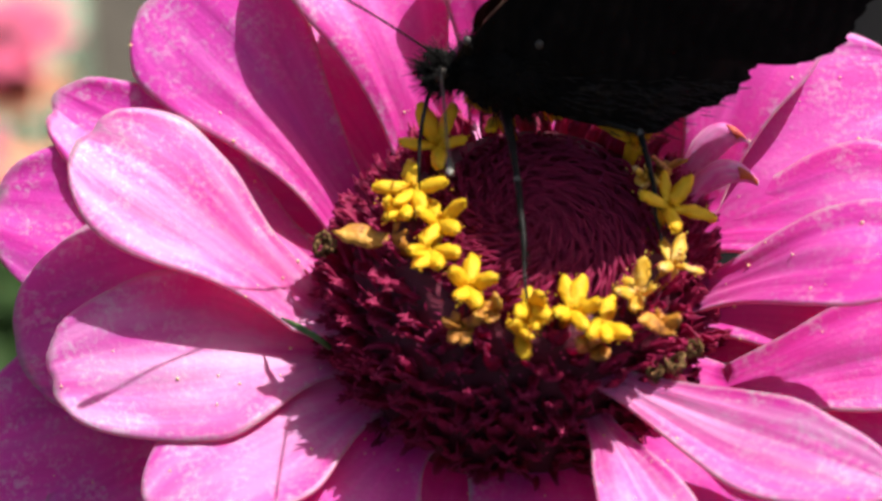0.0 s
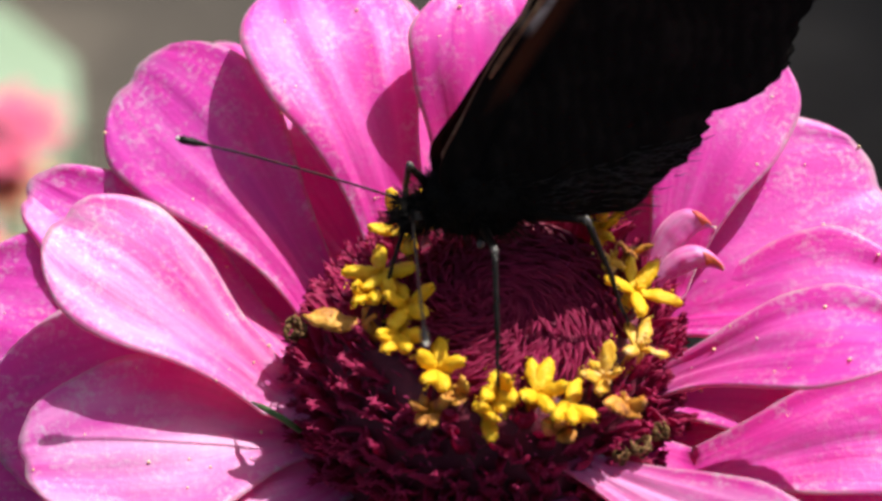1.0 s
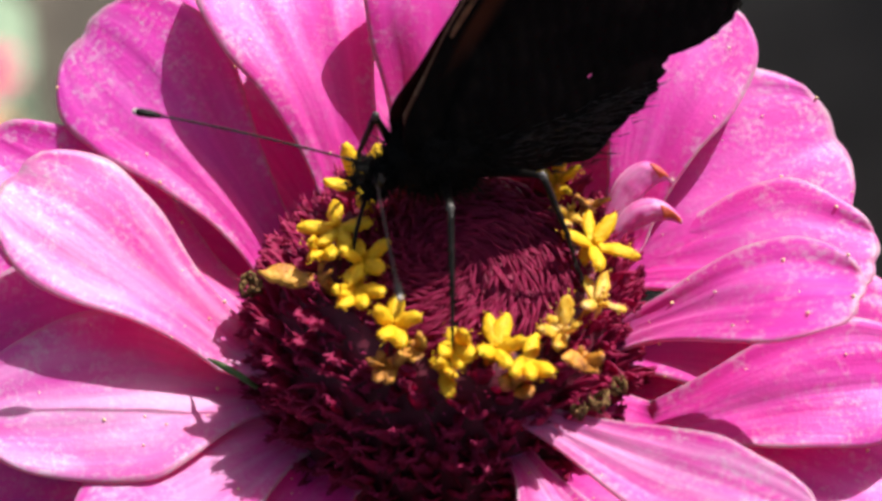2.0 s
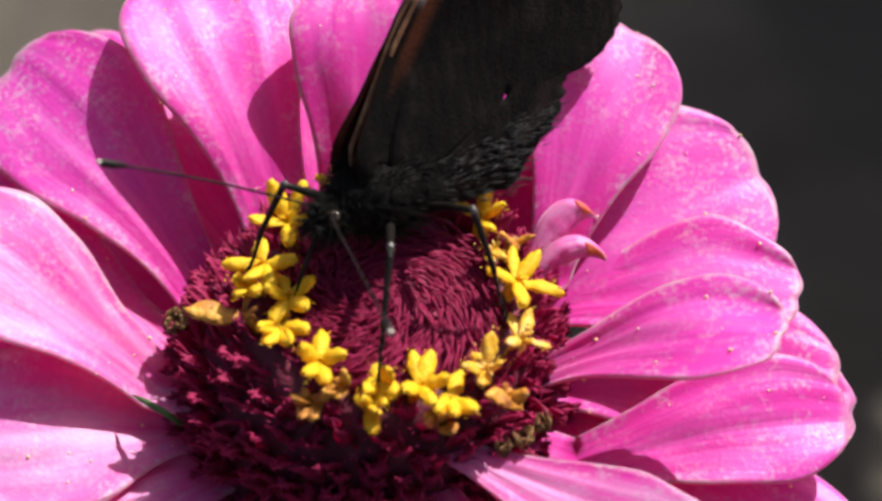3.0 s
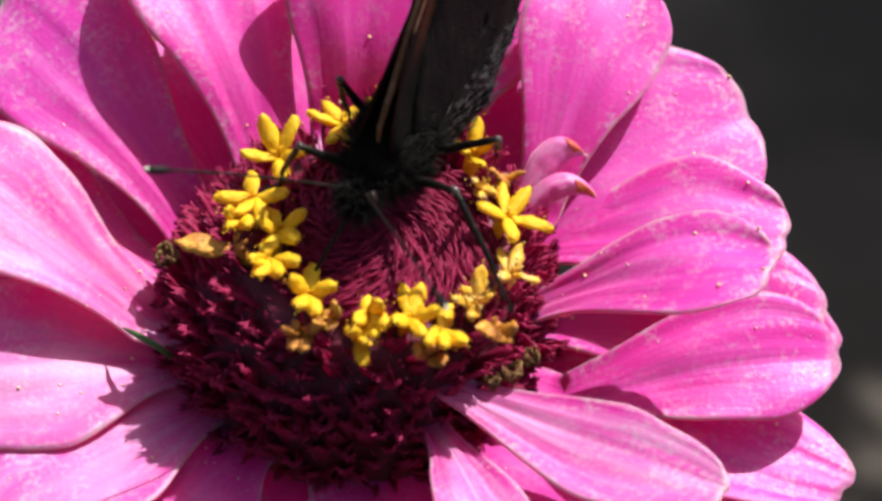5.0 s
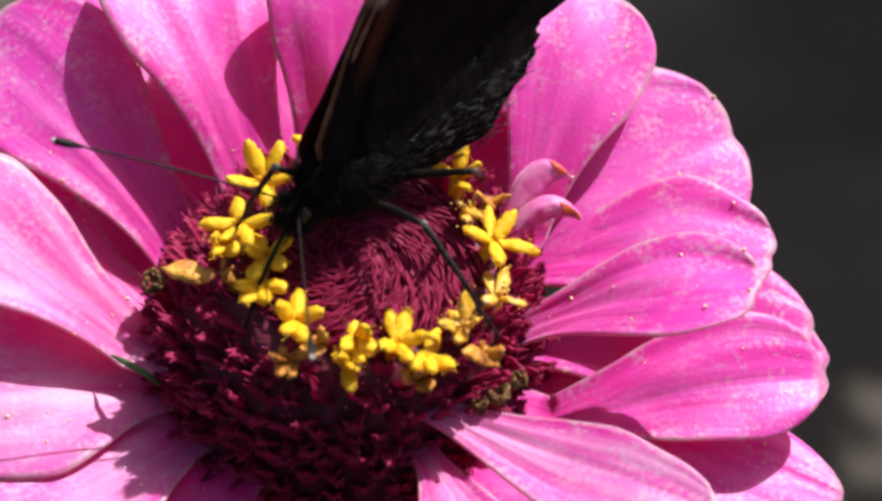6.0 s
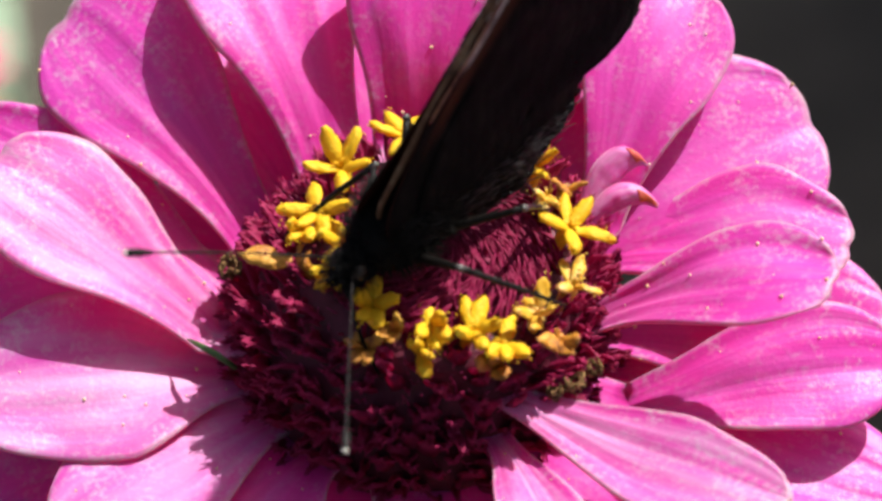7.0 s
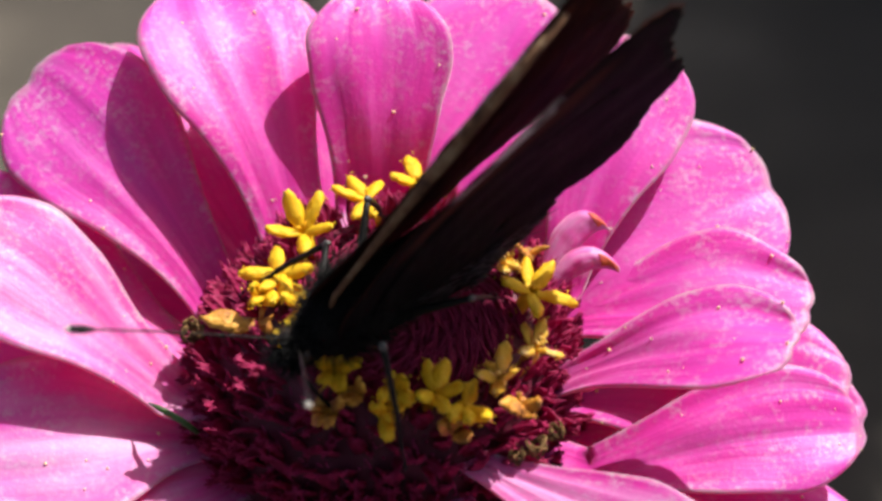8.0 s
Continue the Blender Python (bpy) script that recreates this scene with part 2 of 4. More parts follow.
BUD = leafy("bud_maroon", [(0.3, (0.17, 0.008, 0.04)), (0.7, (0.34, 0.016, 0.085))], (0.55, 0.015, 0.11), 0.3, 0.55, 500, 0.2)
HAIR = leafy("hair_pink", [(0.3, (0.30, 0.02, 0.11)), (0.7, (0.45, 0.07, 0.22))], (0.7, 0.06, 0.27), 0.5, 0.5, 500)
YELLOW = leafy("floret_yellow", [(0.3, (0.76, 0.44, 0.008)), (0.7, (0.92, 0.66, 0.03))], (0.95, 0.45, 0.01), 0.3, 0.5, 900, 0.3, 3200, 0.0003)
CREAM = leafy("floret_cream", [(0.32, (0.70, 0.38, 0.015)), (0.5, (0.80, 0.52, 0.06)), (0.7, (0.84, 0.68, 0.34))], (0.85, 0.48, 0.06), 0.3, 0.5, 900)
WITHERED = plain("floret_withered", [(0.32, (0.14, 0.04, 0.008)), (0.5, (0.42, 0.165, 0.012)), (0.68, (0.66, 0.35, 0.04))], 0.55, 700, 2500, 0.0004)
SCORCHED = leafy("petal_scorched", [(0.35, (0.55, 0.06, 0.10)), (0.6, (0.75, 0.20, 0.05))], (0.8, 0.15, 0.05), 0.4, 0.5, 900)
DRIED = plain("dried_brown", [(0.3, (0.03, 0.015, 0.008)), (0.5, (0.14, 0.075, 0.03)), (0.7, (0.32, 0.19, 0.08))], 0.8, 1600, 2500, 0.0004, spec=0.15)
WING = wing_material("wing_underside", [(0.35, (0.003, 0.0028, 0.0028)), (0.55, (0.0055, 0.005, 0.0048)), (0.75, (0.014, 0.010, 0.009))], (0.46, 0.44, 0.43), (0.045, 0.015, 0.008))
WING_IN = wing_material("wing_upperside", [(0.35, (0.010, 0.004, 0.003)), (0.62, (0.035, 0.009, 0.006)), (0.85, (0.09, 0.018, 0.010))], (0.55, 0.50, 0.46), (0.24, 0.055, 0.015))
HIND_UNDER = wing_material("hindwing_underside", [(0.35, (0.003, 0.0028, 0.0028)), (0.55, (0.0055, 0.005, 0.0048)), (0.75, (0.012, 0.010, 0.009))], (0.014, 0.011, 0.010), (0.012, 0.009, 0.008))
HIND_IN = wing_material("hindwing_upperside", [(0.35, (0.010, 0.004, 0.003)), (0.62, (0.035, 0.009, 0.006)), (0.85, (0.09, 0.018, 0.010))], (0.03, 0.012, 0.01), (0.03, 0.012, 0.01))
RIB = plain("wing_rib", [(0.36, (0.045, 0.02, 0.012)), (0.5, (0.15, 0.07, 0.036)), (0.66, (0.28, 0.19, 0.11))], 0.6, 300, 2500, 0.0003, spec=0.2)
BODY = plain("body_black", [(0.3, (0.004, 0.004, 0.0038)), (0.7, (0.010, 0.009, 0.0085))], 0.8, spec=0.04)
FUR = plain("fur_black", [(0.3, (0.005, 0.005, 0.005)), (0.7, (0.018, 0.017, 0.016))], 0.7, spec=0.08)
LEG = plain("leg_dark", [(0.3, (0.004, 0.0035, 0.003)), (0.7, (0.012, 0.010, 0.009))], 0.4, spec=0.14)
KNEE = plain("knee_grey", [(0.3, (0.02, 0.018, 0.016)), (0.7, (0.12, 0.11, 0.10))], 0.35, spec=0.5)
GREY_FUR = plain("fur_grey", [(0.3, (0.006, 0.006, 0.006)), (0.7, (0.022, 0.021, 0.022))], 0.45, spec=0.35)
PALE = plain("pale_tip", [(0.3, (0.45, 0.40, 0.34)), (0.7, (0.70, 0.66, 0.60))], 0.4)
EYE = plain("eye_brown", [(0.3, (0.01, 0.008, 0.006)), (0.7, (0.05, 0.03, 0.02))], 0.2)
GRAIN = plain("pollen_grain", [(0.3, (0.75, 0.42, 0.10)), (0.7, (0.85, 0.70, 0.55))], 0.3)
SOIL = plain("soil", [(0.34, (0.02, 0.016, 0.012)), (0.5, (0.05, 0.041, 0.032)), (0.68, (0.13, 0.11, 0.085))], 0.95, 2.6, 60, 0.01)
GREEN = leafy("leaf_green", [(0.3, (0.05, 0.10, 0.03)), (0.7, (0.10, 0.18, 0.06))], (0.15, 0.3, 0.05), 0.35, 0.5, 60, 0.4, 200, 0.001)
GREY_GREEN = leafy("leaf_grey_green", [(0.3, (0.40, 0.50, 0.34)), (0.7, (0.58, 0.66, 0.50))], (0.5, 0.65, 0.35), 0.4, 0.5, 30, 0.4, 200, 0.001)
PINK_FAR = leafy("petal_far", [(0.3, (0.75, 0.10, 0.25)), (0.7, (0.85, 0.25, 0.40))], (0.9, 0.15, 0.3), 0.4, 0.5, 80)
PEACH_FAR = leafy("petal_peach", [(0.3, (0.75, 0.30, 0.18)), (0.7, (0.85, 0.48, 0.30))], (0.9, 0.4, 0.2), 0.4, 0.5, 80)


# ---- building helpers ----
def mesh_object(name, bm, mat, smooth=True):
    me = bpy.data.meshes.new(name)
    bm.normal_update()
    bm.to_mesh(me)
    bm.free()
    me.materials.append(mat)
    if smooth:
        me.polygons.foreach_set("use_smooth", [True] * len(me.polygons))
    return new(name, me)


def part(name, bm, mat, parent, label="", smooth=True):
    ob = mesh_object(name, bm, mat, smooth)
    ob.parent = parent
    if label:
        tagged(ob, label)
    return ob


def tube(bm, points, radii, sides=8):
    """A tapered tube along points, closed at both ends."""
    rings = []
    pts = [Vector(p) for p in points]
    ref = Vector((0.31, 0.2, 0.93))
    for i, p in enumerate(pts):
        d = (pts[min(i + 1, len(pts) - 1)] - pts[max(i - 1, 0)]).normalized()
        if abs(d.dot(ref)) > 0.95:
            ref = Vector((0.9, 0.3, 0.1))
        a = d.cross(ref).normalized()
        b = d.cross(a)
        rings.append([bm.verts.new(p + (a * math.cos(k * math.tau / sides) + b * math.sin(k * math.tau / sides)) * radii[i]) for k in range(sides)])
    for r0, r1 in zip(rings, rings[1:]):
        for k in range(sides):
            bm.faces.new((r0[k], r0[(k + 1) % sides], r1[(k + 1) % sides], r1[k]))
    bm.faces.new(rings[0][::-1])
    bm.faces.new(rings[-1])


def sheet(bm, fn, nu, nv, thick, under=0):
    """A closed thin sheet: fn(u, v) gives a point; thick in metres; under: the material slot of its second side."""
    layer = bm.loops.layers.uv.get("along") or bm.loops.layers.uv.new("along")
    where = {}
    g = [[Vector(fn(i / nu, j / nv)) for j in range(nv + 1)] for i in range(nu + 1)]
    top, bot = [], []
    for i in range(nu + 1):
        tr_, br_ = [], []
        for j in range(nv + 1):
            du = g[min(i + 1, nu)][j] - g[max(i - 1, 0)][j]
            dv = g[i][min(j + 1, nv)] - g[i][max(j - 1, 0)]
            n = du.cross(dv)
            n = n.normalized() if n.length > 1e-14 else Vector((0, 0, 1))
            h = n * thick * 0.5
            tr_.append(bm.verts.new(g[i][j] + h))
            br_.append(bm.verts.new(g[i][j] - h))
            where[tr_[-1]] = where[br_[-1]] = (i / nu, j / nv)
        top.append(tr_)
        bot.append(br_)
    made = []
    for i in range(nu):
        for j in range(nv):
            made.append(bm.faces.new((top[i][j], top[i + 1][j], top[i + 1][j + 1], top[i][j + 1])))
            made.append(bm.faces.new((bot[i][j], bot[i][j + 1], bot[i + 1][j + 1], bot[i + 1][j])))
            made[-1].material_index = under
    for i in range(nu):
        made.append(bm.faces.new((top[i][0], bot[i][0], bot[i + 1][0], top[i + 1][0])))
        made.append(bm.faces.new((top[i][nv], top[i + 1][nv], bot[i + 1][nv], bot[i][nv])))
    for j in range(nv):
        made.append(bm.faces.new((top[0][j], top[0][j + 1], bot[0][j + 1], bot[0][j])))
        made.append(bm.faces.new((top[nu][j], bot[nu][j], bot[nu][j + 1], top[nu][j + 1])))
    for face in made:
        for loop in face.loops:
            loop[layer].uv = where[loop.vert]


def smooth01(a, b, x):
    x = min(1.0, max(0.0, (x - a) / (b - a)))
    return x * x * (3 - 2 * x)


# ---- ground and what stands far behind ----
bm = bmesh.new()
bmesh.ops.create_grid(bm, x_segments=80, y_segments=80, size=40)
for v in bm.verts:
    v.co.z += 0.03 * noise.noise(v.co * 0.8)
tagged(mesh_object("ground", bm, SOIL), "dark bare garden soil, out of focus", "ground", kind="structure")


LAWN = plain("dry_lawn", [(0.3, (0.16, 0.24, 0.15)), (0.7, (0.27, 0.34, 0.24))], 0.9, 7, 90, 0.01)
bm = bmesh.new()
layer = []
for k in range(40):
    a = math.tau * k / 40
    wob = 1 + 0.12 * noise.noise(Vector((math.cos(a) * 2, math.sin(a) * 2, 3.3)))
    layer.append((-0.69 + 0.51 * wob * math.cos(a), 0.86 + 0.34 * wob * math.sin(a)))
top_ring = [bm.verts.new((x, y, 0.045)) for x, y in layer]
low_ring = [bm.verts.new((x * 1.01, y * 1.005, -0.05)) for x, y in layer]
bm.faces.new(top_ring)
for k in range(40):
    bm.faces.new((low_ring[k], low_ring[(k + 1) % 40], top_ring[(k + 1) % 40], top_ring[k]))
tagged(mesh_object("lawn", bm, LAWN, False), "pale sunlit patch of lawn, out of focus", "lawn", kind="structure")


def leaf_fn(m, length, width, bend):
    def fn(u, v):
        v = v * 2 - 1
        w = width * 0.5 * math.sin(math.pi * min(0.98, 0.06 + 0.94 * u)) ** 0.8
        return m @ Vector((length * u, w * v, -bend * u * u + 0.12 * width * v * v))
    return fn


def low_plant(x, y, n, spread, height, mat, label, seed):
    """A low bushy plant: short stems and broad leaves at all angles."""
    rng = random.Random(seed)
    plant = new("garden_plant")
    plant.matrix_world = pose(x, y, 0)
    tagged(plant, label, "plant")
    bm = bmesh.new()
    for k in range(7):
        a, r = rng.uniform(0, math.tau), rng.uniform(0.2, 0.7) * spread
        tube(bm, [(0, 0, -0.02), (0.4 * r * math.cos(a), 0.4 * r * math.sin(a), height * 0.5), (r * math.cos(a), r * math.sin(a), height * 0.9)], [0.004, 0.003, 0.002], 6)
    part("stems", bm, GREEN, plant)
    bm = bmesh.new()
    for k in range(n):
        a, r = rng.uniform(0, math.tau), spread * math.sqrt(rng.random())
        z = height * rng.uniform(0.25, 1.0) * (1 - 0.4 * (r / spread) ** 2)
        m = pose(r * math.cos(a), r * math.sin(a), z, rng.uniform(-25, 25), rng.uniform(-50, 20), rng.uniform(0, 360))
        sheet(bm, leaf_fn(m, rng.uniform(0.04, 0.08), rng.uniform(0.02, 0.035), 0.01), 5, 3, 0.0008)
    ob = part("foliage", bm, mat, plant)
    return plant


low_plant(-0.34, 1.26, 300, 0.10, 0.10, GREY_GREEN, "low grey-green leafy plant in the sun", 3)
low_plant(-0.25, 0.68, 160, 0.07, 0.06, GREEN, "small bright green leafy plant", 4)
low_plant(0.02, 1.26, 120, 0.05, 0.14, GREEN, "small bright green leafy plant", 5)


def hedge(x0, x1, y0, y1, height, seed):
    """An unseen clipped dark hedge, added along the bed to keep the ground before it in shade."""
    rng = random.Random(seed)
    hg = new("hedge")
    hg.matrix_world = pose((x0 + x1) / 2, (y0 + y1) / 2, 0)
    tagged(hg, "unseen tall dark green hedge, added to shade the garden bed", "hedge")
    wx, wy = (x1 - x0) / 2, (y1 - y0) / 2
    for k in range(5):
        bm = bmesh.new()
        y = -wy + (k + 0.5) * 2 * wy / 5
        tube(bm, [(0, y, -0.05), (rng.uniform(-0.1, 0.1), y, height * 0.5), (rng.uniform(-0.1, 0.1), y, height * 0.95)], [0.03, 0.022, 0.008], 8)
        part("trunk", bm, DRIED, hg)
    bm = bmesh.new()
    for k in range(14000):
        p = (rng.uniform(-wx, wx), rng.uniform(-wy, wy), rng.uniform(0.1, height))
        if rng.random() > smooth01(-wy, -wy + 0.4, p[1]) * (1 - 0.5 * smooth01(height - 0.5, height, p[2])):
            continue
        m = pose(*p, rng.uniform(-60, 60), rng.uniform(-60, 60), rng.uniform(0, 360))
        c = [bm.verts.new(m @ Vector(q)) for q in ((0, 0, 0), (0.05, -0.025, 0.005), (0.11, 0, 0), (0.05, 0.025, 0.005))]
        bm.faces.new(c)
    tagged(part("foliage", bm, GREEN, hg), kind="stuff")
    return hg


# stands out of view, added only for the shade it throws on the soil
hedge(0.62, 1.12, 0.92, 3.6, 1.40, 3)


def far_flower(x, y, height, radius, mat, label, seed):
    rng = random.Random(seed)
    fl = new("garden_flower")
    fl.matrix_world = pose(x, y, 0, rng.uniform(5, 20), 0, rng.uniform(0, 360))
    tagged(fl, label, "flower")
    bm = bmesh.new()
    tube(bm, [(0, 0, -0.02), (0.004, 0.003, height * 0.5), (0, 0, height)], [0.003, 0.0025, 0.002], 8)
    part("stem", bm, GREEN, fl)
    for k in range(14):
        bm = bmesh.new()
        m = pose(0, 0, height + 0.001 * (k % 2)) @ pose(0, 0, 0, 0, -8 - 6 * (k % 2), 360 * k / 14) @ pose(radius * 0.2, 0, 0)
        sheet(bm, leaf_fn(m, radius * 0.85, radius * 0.42, 0.004), 6, 4, 0.0004)
        part("petal", bm, mat, fl)
    bm = bmesh.new()
    bmesh.ops.create_uvsphere(bm, u_segments=14, v_segments=8, radius=radius * 0.3)
    for v in bm.verts:
        v.co.z = v.co.z * 0.6 + height + 0.002
    part("cone", bm, CONE, fl)
    return fl


far_flower(-0.169, 0.725, 0.16, 0.03, PINK_FAR, "coral pink garden flower, out of focus", 1)
far_flower(-0.183, 0.705, 0.15, 0.022, PINK_FAR, "coral pink garden flower, out of focus", 2)
far_flower(-0.178, 0.686, 0.14, 0.026, PEACH_FAR, "peach garden flower, out of focus", 3)
far_flower(-0.182, 0.667, 0.13, 0.026, PEACH_FAR, "peach garden flower, out of focus", 4)

# ---- the zinnia ----
flower = new("zinnia_flower")
flower.matrix_world = FLOWER
tagged(flower, "bright pink zinnia with crimson cone and yellow disc florets", "flower")
CX, CY = -2.0, -0.5


def petal(tip, width, base_z=-8.0, arch=2.0, cup=0.6, seed=0, base_r=11.5, swing=0.0, notch=0.5, twist=0.0, foot=0.32, flare=0.65, mat=None):
    """A ray petal from the cone's foot to its tip, in the flower's space, millimetres."""
    tx, ty, tz = tip
    rng = random.Random(seed)
    az = math.atan2(ty - CY, tx - CX) + radians(swing)
    b = Vector((CX + base_r * math.cos(az), CY + base_r * math.sin(az), base_z))
    t = Vector((tx, ty, tz))
    mid = b + (t - b) * 0.5 + Vector((0, 0, arch * 2))
    root = Vector((CX + 9 * math.cos(az), CY + 9 * math.sin(az), base_z - 0.6))
    notch_v, notch_d = rng.uniform(-0.4, 0.4), rng.uniform(0.2, 1.0) * notch
    phase, folds = rng.uniform(0, 6), rng.uniform(7.5, 11)

    def centre(q):
        if q < 0:
            return b + (root - b) * (-q / 0.15)
        return b * (1 - q) ** 2 + mid * 2 * q * (1 - q) + t * q * q

    def fn(u, v):
        v = v * 2 - 1
        u = -0.15 + 1.15 * u
        uc = max(0.0, u)
        q = u * (1 - 0.07 * abs(v) ** 2.2) if u > 0 else u
        q -= notch_d * 0.05 * math.exp(-((v - notch_v) * 4.5) ** 2) * smooth01(0.8, 1, u)
        c = centre(q)
        d = (centre(min(1, q + 0.02)) - centre(max(-0.15, q - 0.02))).normalized()
        s = Vector((0, 0, 1)).cross(d).normalized()
        n = d.cross(s)
        tw = radians(twist) * min(1, max(0, q) * 1.5)
        s, n = s * math.cos(tw) + n * math.sin(tw), n * math.cos(tw) - s * math.sin(tw)
        w = foot + (1 - foot) * smooth01(0.0, flare, uc)
        w *= (1 - max(0.0, (0.93 * uc - 0.40) / 0.60) ** 2.1) ** 0.476
        half = width * 0.49 * w
        lift = cup * (v * v - 0.3) * w
        lift += 0.09 * math.cos(v * folds + phase) * smooth01(0, 0.2, uc) * (1 - 0.7 * uc)
        lift += 0.55 * noise.noise(Vector((uc * 2.2, v * 1.1, seed * 3.7))) * smooth01(0, 0.4, uc)
        lift += 0.12 * noise.noise(Vector((uc * 3, v * 7, seed * 5.1 + 9)))
        lift -= 0.2 * smooth01(0.86, 1.0, abs(v)) * smooth01(0.5, 0.9, uc)
        edge = 0.28 * noise.noise(Vector((uc * 5, v * 2, seed * 1.7))) * smooth01(0.1, 0.5, uc)
        return (c + s * (half * v + edge * v) + n * lift) * MM

    bm = bmesh.new()
    sheet(bm, fn, 40, 24, 0.22 * MM)
    return part("petal", bm, mat or PETAL, flower, "pale pink petal with the sun's sheen in its colour" if mat else "")


petal((-33.0, 6.2, 1.9), 14.3, -8.3, 1.1, seed=1, swing=17, twist=-9, base_r=14.7, foot=0.32, flare=0.99, mat=PETAL_SHEEN)
petal((-36.3, 14.3, -2.6), 11.2, -11.8, 1.0, seed=2, swing=10, twist=-14, base_r=13.0, foot=0.28, flare=0.75)
petal((-40.6, 6.5, -6.4), 16.4, -13.0, 1.3, seed=3, swing=-8, twist=-28, base_r=11.6, foot=0.32, flare=0.65)
petal((-38.2, -3.3, -10.8), 18.0, -12.2, 1.8, seed=4, swing=-15, twist=-27, base_r=12.6, foot=0.32, flare=0.65)
petal((-35.0, -8.1, -7.4), 13.6, -11.2, 1.0, seed=5, swing=-1, twist=-22, base_r=12.9, foot=0.33, flare=0.49, mat=PETAL_SHEEN)
petal((-27.2, -17.6, -10.4), 12.5, -12.0, 0.8, seed=6, swing=-6, twist=4, base_r=12.0, foot=0.4, flare=0.60, mat=PETAL_SHEEN)
petal((-42.2, -9.1, -17.1), 17.6, -14.9, 1.4, seed=7, swing=-6, twist=-24, base_r=12.0, foot=0.32, flare=0.65)
petal((-35.9, -13.8, -18.0), 11.2, -16.0, 1.2, seed=8, swing=-3, twist=-3, base_r=11.9, foot=0.32, flare=0.65)
petal((22.8, -20.9, -2.4), 8.4, -5.0, -1.0, seed=9, swing=-16, twist=11, base_r=11.6, foot=0.31, flare=0.68, mat=PETAL_SHEEN)
petal((8.6, -26.0, -6.1), 7.5, -8.1, 1.0, seed=10, swing=5, twist=-8, base_r=12.5, foot=0.29, flare=0.75, mat=PETAL_SHEEN)
petal((18.3, 22.0, 5.1), 15.2, -5.1, 2.0, seed=11, swing=-24, twist=14, base_r=14.8, foot=0.23, flare=1.01)
petal((28.4, 13.7, -1.8), 19.6, -8.1, 1.8, seed=12, swing=1, twist=24, base_r=13.1, foot=0.32, flare=0.65)
petal((30.1, 2.6, -3.0), 12.6, -7.8, 1.8, seed=13, swing=17, twist=13, base_r=14.0, foot=0.30, flare=0.78)
petal((27.0, -6.2, 3.8), 10.9, -6.0, 2.3, seed=14, swing=0, twist=6, base_r=12.3, foot=0.28, flare=0.92)
petal((32.9, -5.8, -6.8), 12.8, -9.8, 2.0, seed=15, swing=-18, twist=25, base_r=17.1, foot=0.40, flare=1.10)
petal((33.1, -1.3, -8.0), 14.4, -10.9, 1.4, seed=16, swing=6, twist=17, base_r=11.9, foot=0.32, flare=0.65)
petal((34.6, -2.8, -10.5), 13.0, -12.0, 1.3, seed=17, swing=-1, twist=13, base_r=12.2, foot=0.32, flare=0.65)
petal((34.0, -13.6, -12.1), 11.5, -13.0, 1.3, seed=18, swing=2, twist=3, base_r=11.6, foot=0.32, flare=0.65)
petal((-28.8, 22.4, 1.1), 17.0, -8.9, 2.6, seed=19, swing=6, twist=-24, base_r=14.3, foot=0.28, flare=0.97)
petal((-15.7, 28.4, 5.0), 17.4, -4.0, 2.8, seed=20, swing=4, twist=4, base_r=12.6, foot=0.32, flare=0.97)
petal((-1.9, 24.2, 8.4), 12.5, -3.3, 2.6, seed=21, swing=-1, twist=3, base_r=13.1, foot=0.56, flare=0.84)
petal((10.4, 28.9, 3.5), 17.5, -7.4, 1.6, seed=22, swing=23, twist=4, base_r=12.0, foot=0.32, flare=0.65)
petal((-10.5, 32.1, 1.0), 11.2, -9.5, 1.2, seed=23, swing=5, twist=7, base_r=11.7, foot=0.32, flare=0.65)
petal((-23.8, 30.6, -4.0), 10.5, -11.0, 1.1, seed=24, swing=2, twist=3, base_r=11.8, foot=0.32, flare=0.65)

petal((-20.5, -22.0, -14.0), 17.0, -12.5, 1.0, seed=25)
petal((-29.0, 12.0, -12.0), 15.0, -13.0, 0.8, seed=29, foot=0.75)
petal((12.0, 25.0, -1.5), 15.0, -9.0, 1.0, seed=28, foot=0.6)
petal((-9.0, -27.0, -17.0), 16.0, -14.0, 0.6, seed=26, foot=0.7)
petal((3.0, -27.5, -16.0), 16.0, -13.0, 0.6, seed=32, foot=0.7)
petal((16.5, -24.5, -11.0), 13.0, -11.0, 0.8, seed=31)
petal((27.0, -20.0, -14.0), 11.0, -13.5, 0.8, seed=27)


# cone
def cone_radius(z, a=0.0):
    """Radius of the cone at height z (mm) and bearing a: round shoulders, steeper on the side that faces the camera."""
    r = 9.6 + 3.0 * smooth01(0, 6, -z) + 0.8 * smooth01(6, 12, -z)
    return r - (r - 9.3) * 0.2 * max(0.0, -math.sin(a)) ** 1.5


def cone_centre(z):
    k = min(1.0, max(0.0, -z / 6))
    return -1.4 * k - 0.3 * (1 - k), 0.0


bm = bmesh.new()
prof = [(0.01, 1.0), (3, 0.7), (6, -0.1), (8.4, -1.0)] + [(cone_radius(-z), -z - 0.8) for z in (0.5, 2, 4, 6, 8, 10, 12, 14)] + [(10, -17), (3, -19), (0.01, -19.5)]
rings = []
for r, z in prof:
    cx, cy = cone_centre(z)
    slim = [cone_radius(z, a * math.tau / 48) / cone_radius(z) for a in range(48)]
    rings.append([bm.verts.new(((cx + r * slim[a] * math.cos(a * math.tau / 48)) * MM, (cy + r * slim[a] * math.sin(a * math.tau / 48)) * MM, z * MM)) for a in range(48)])
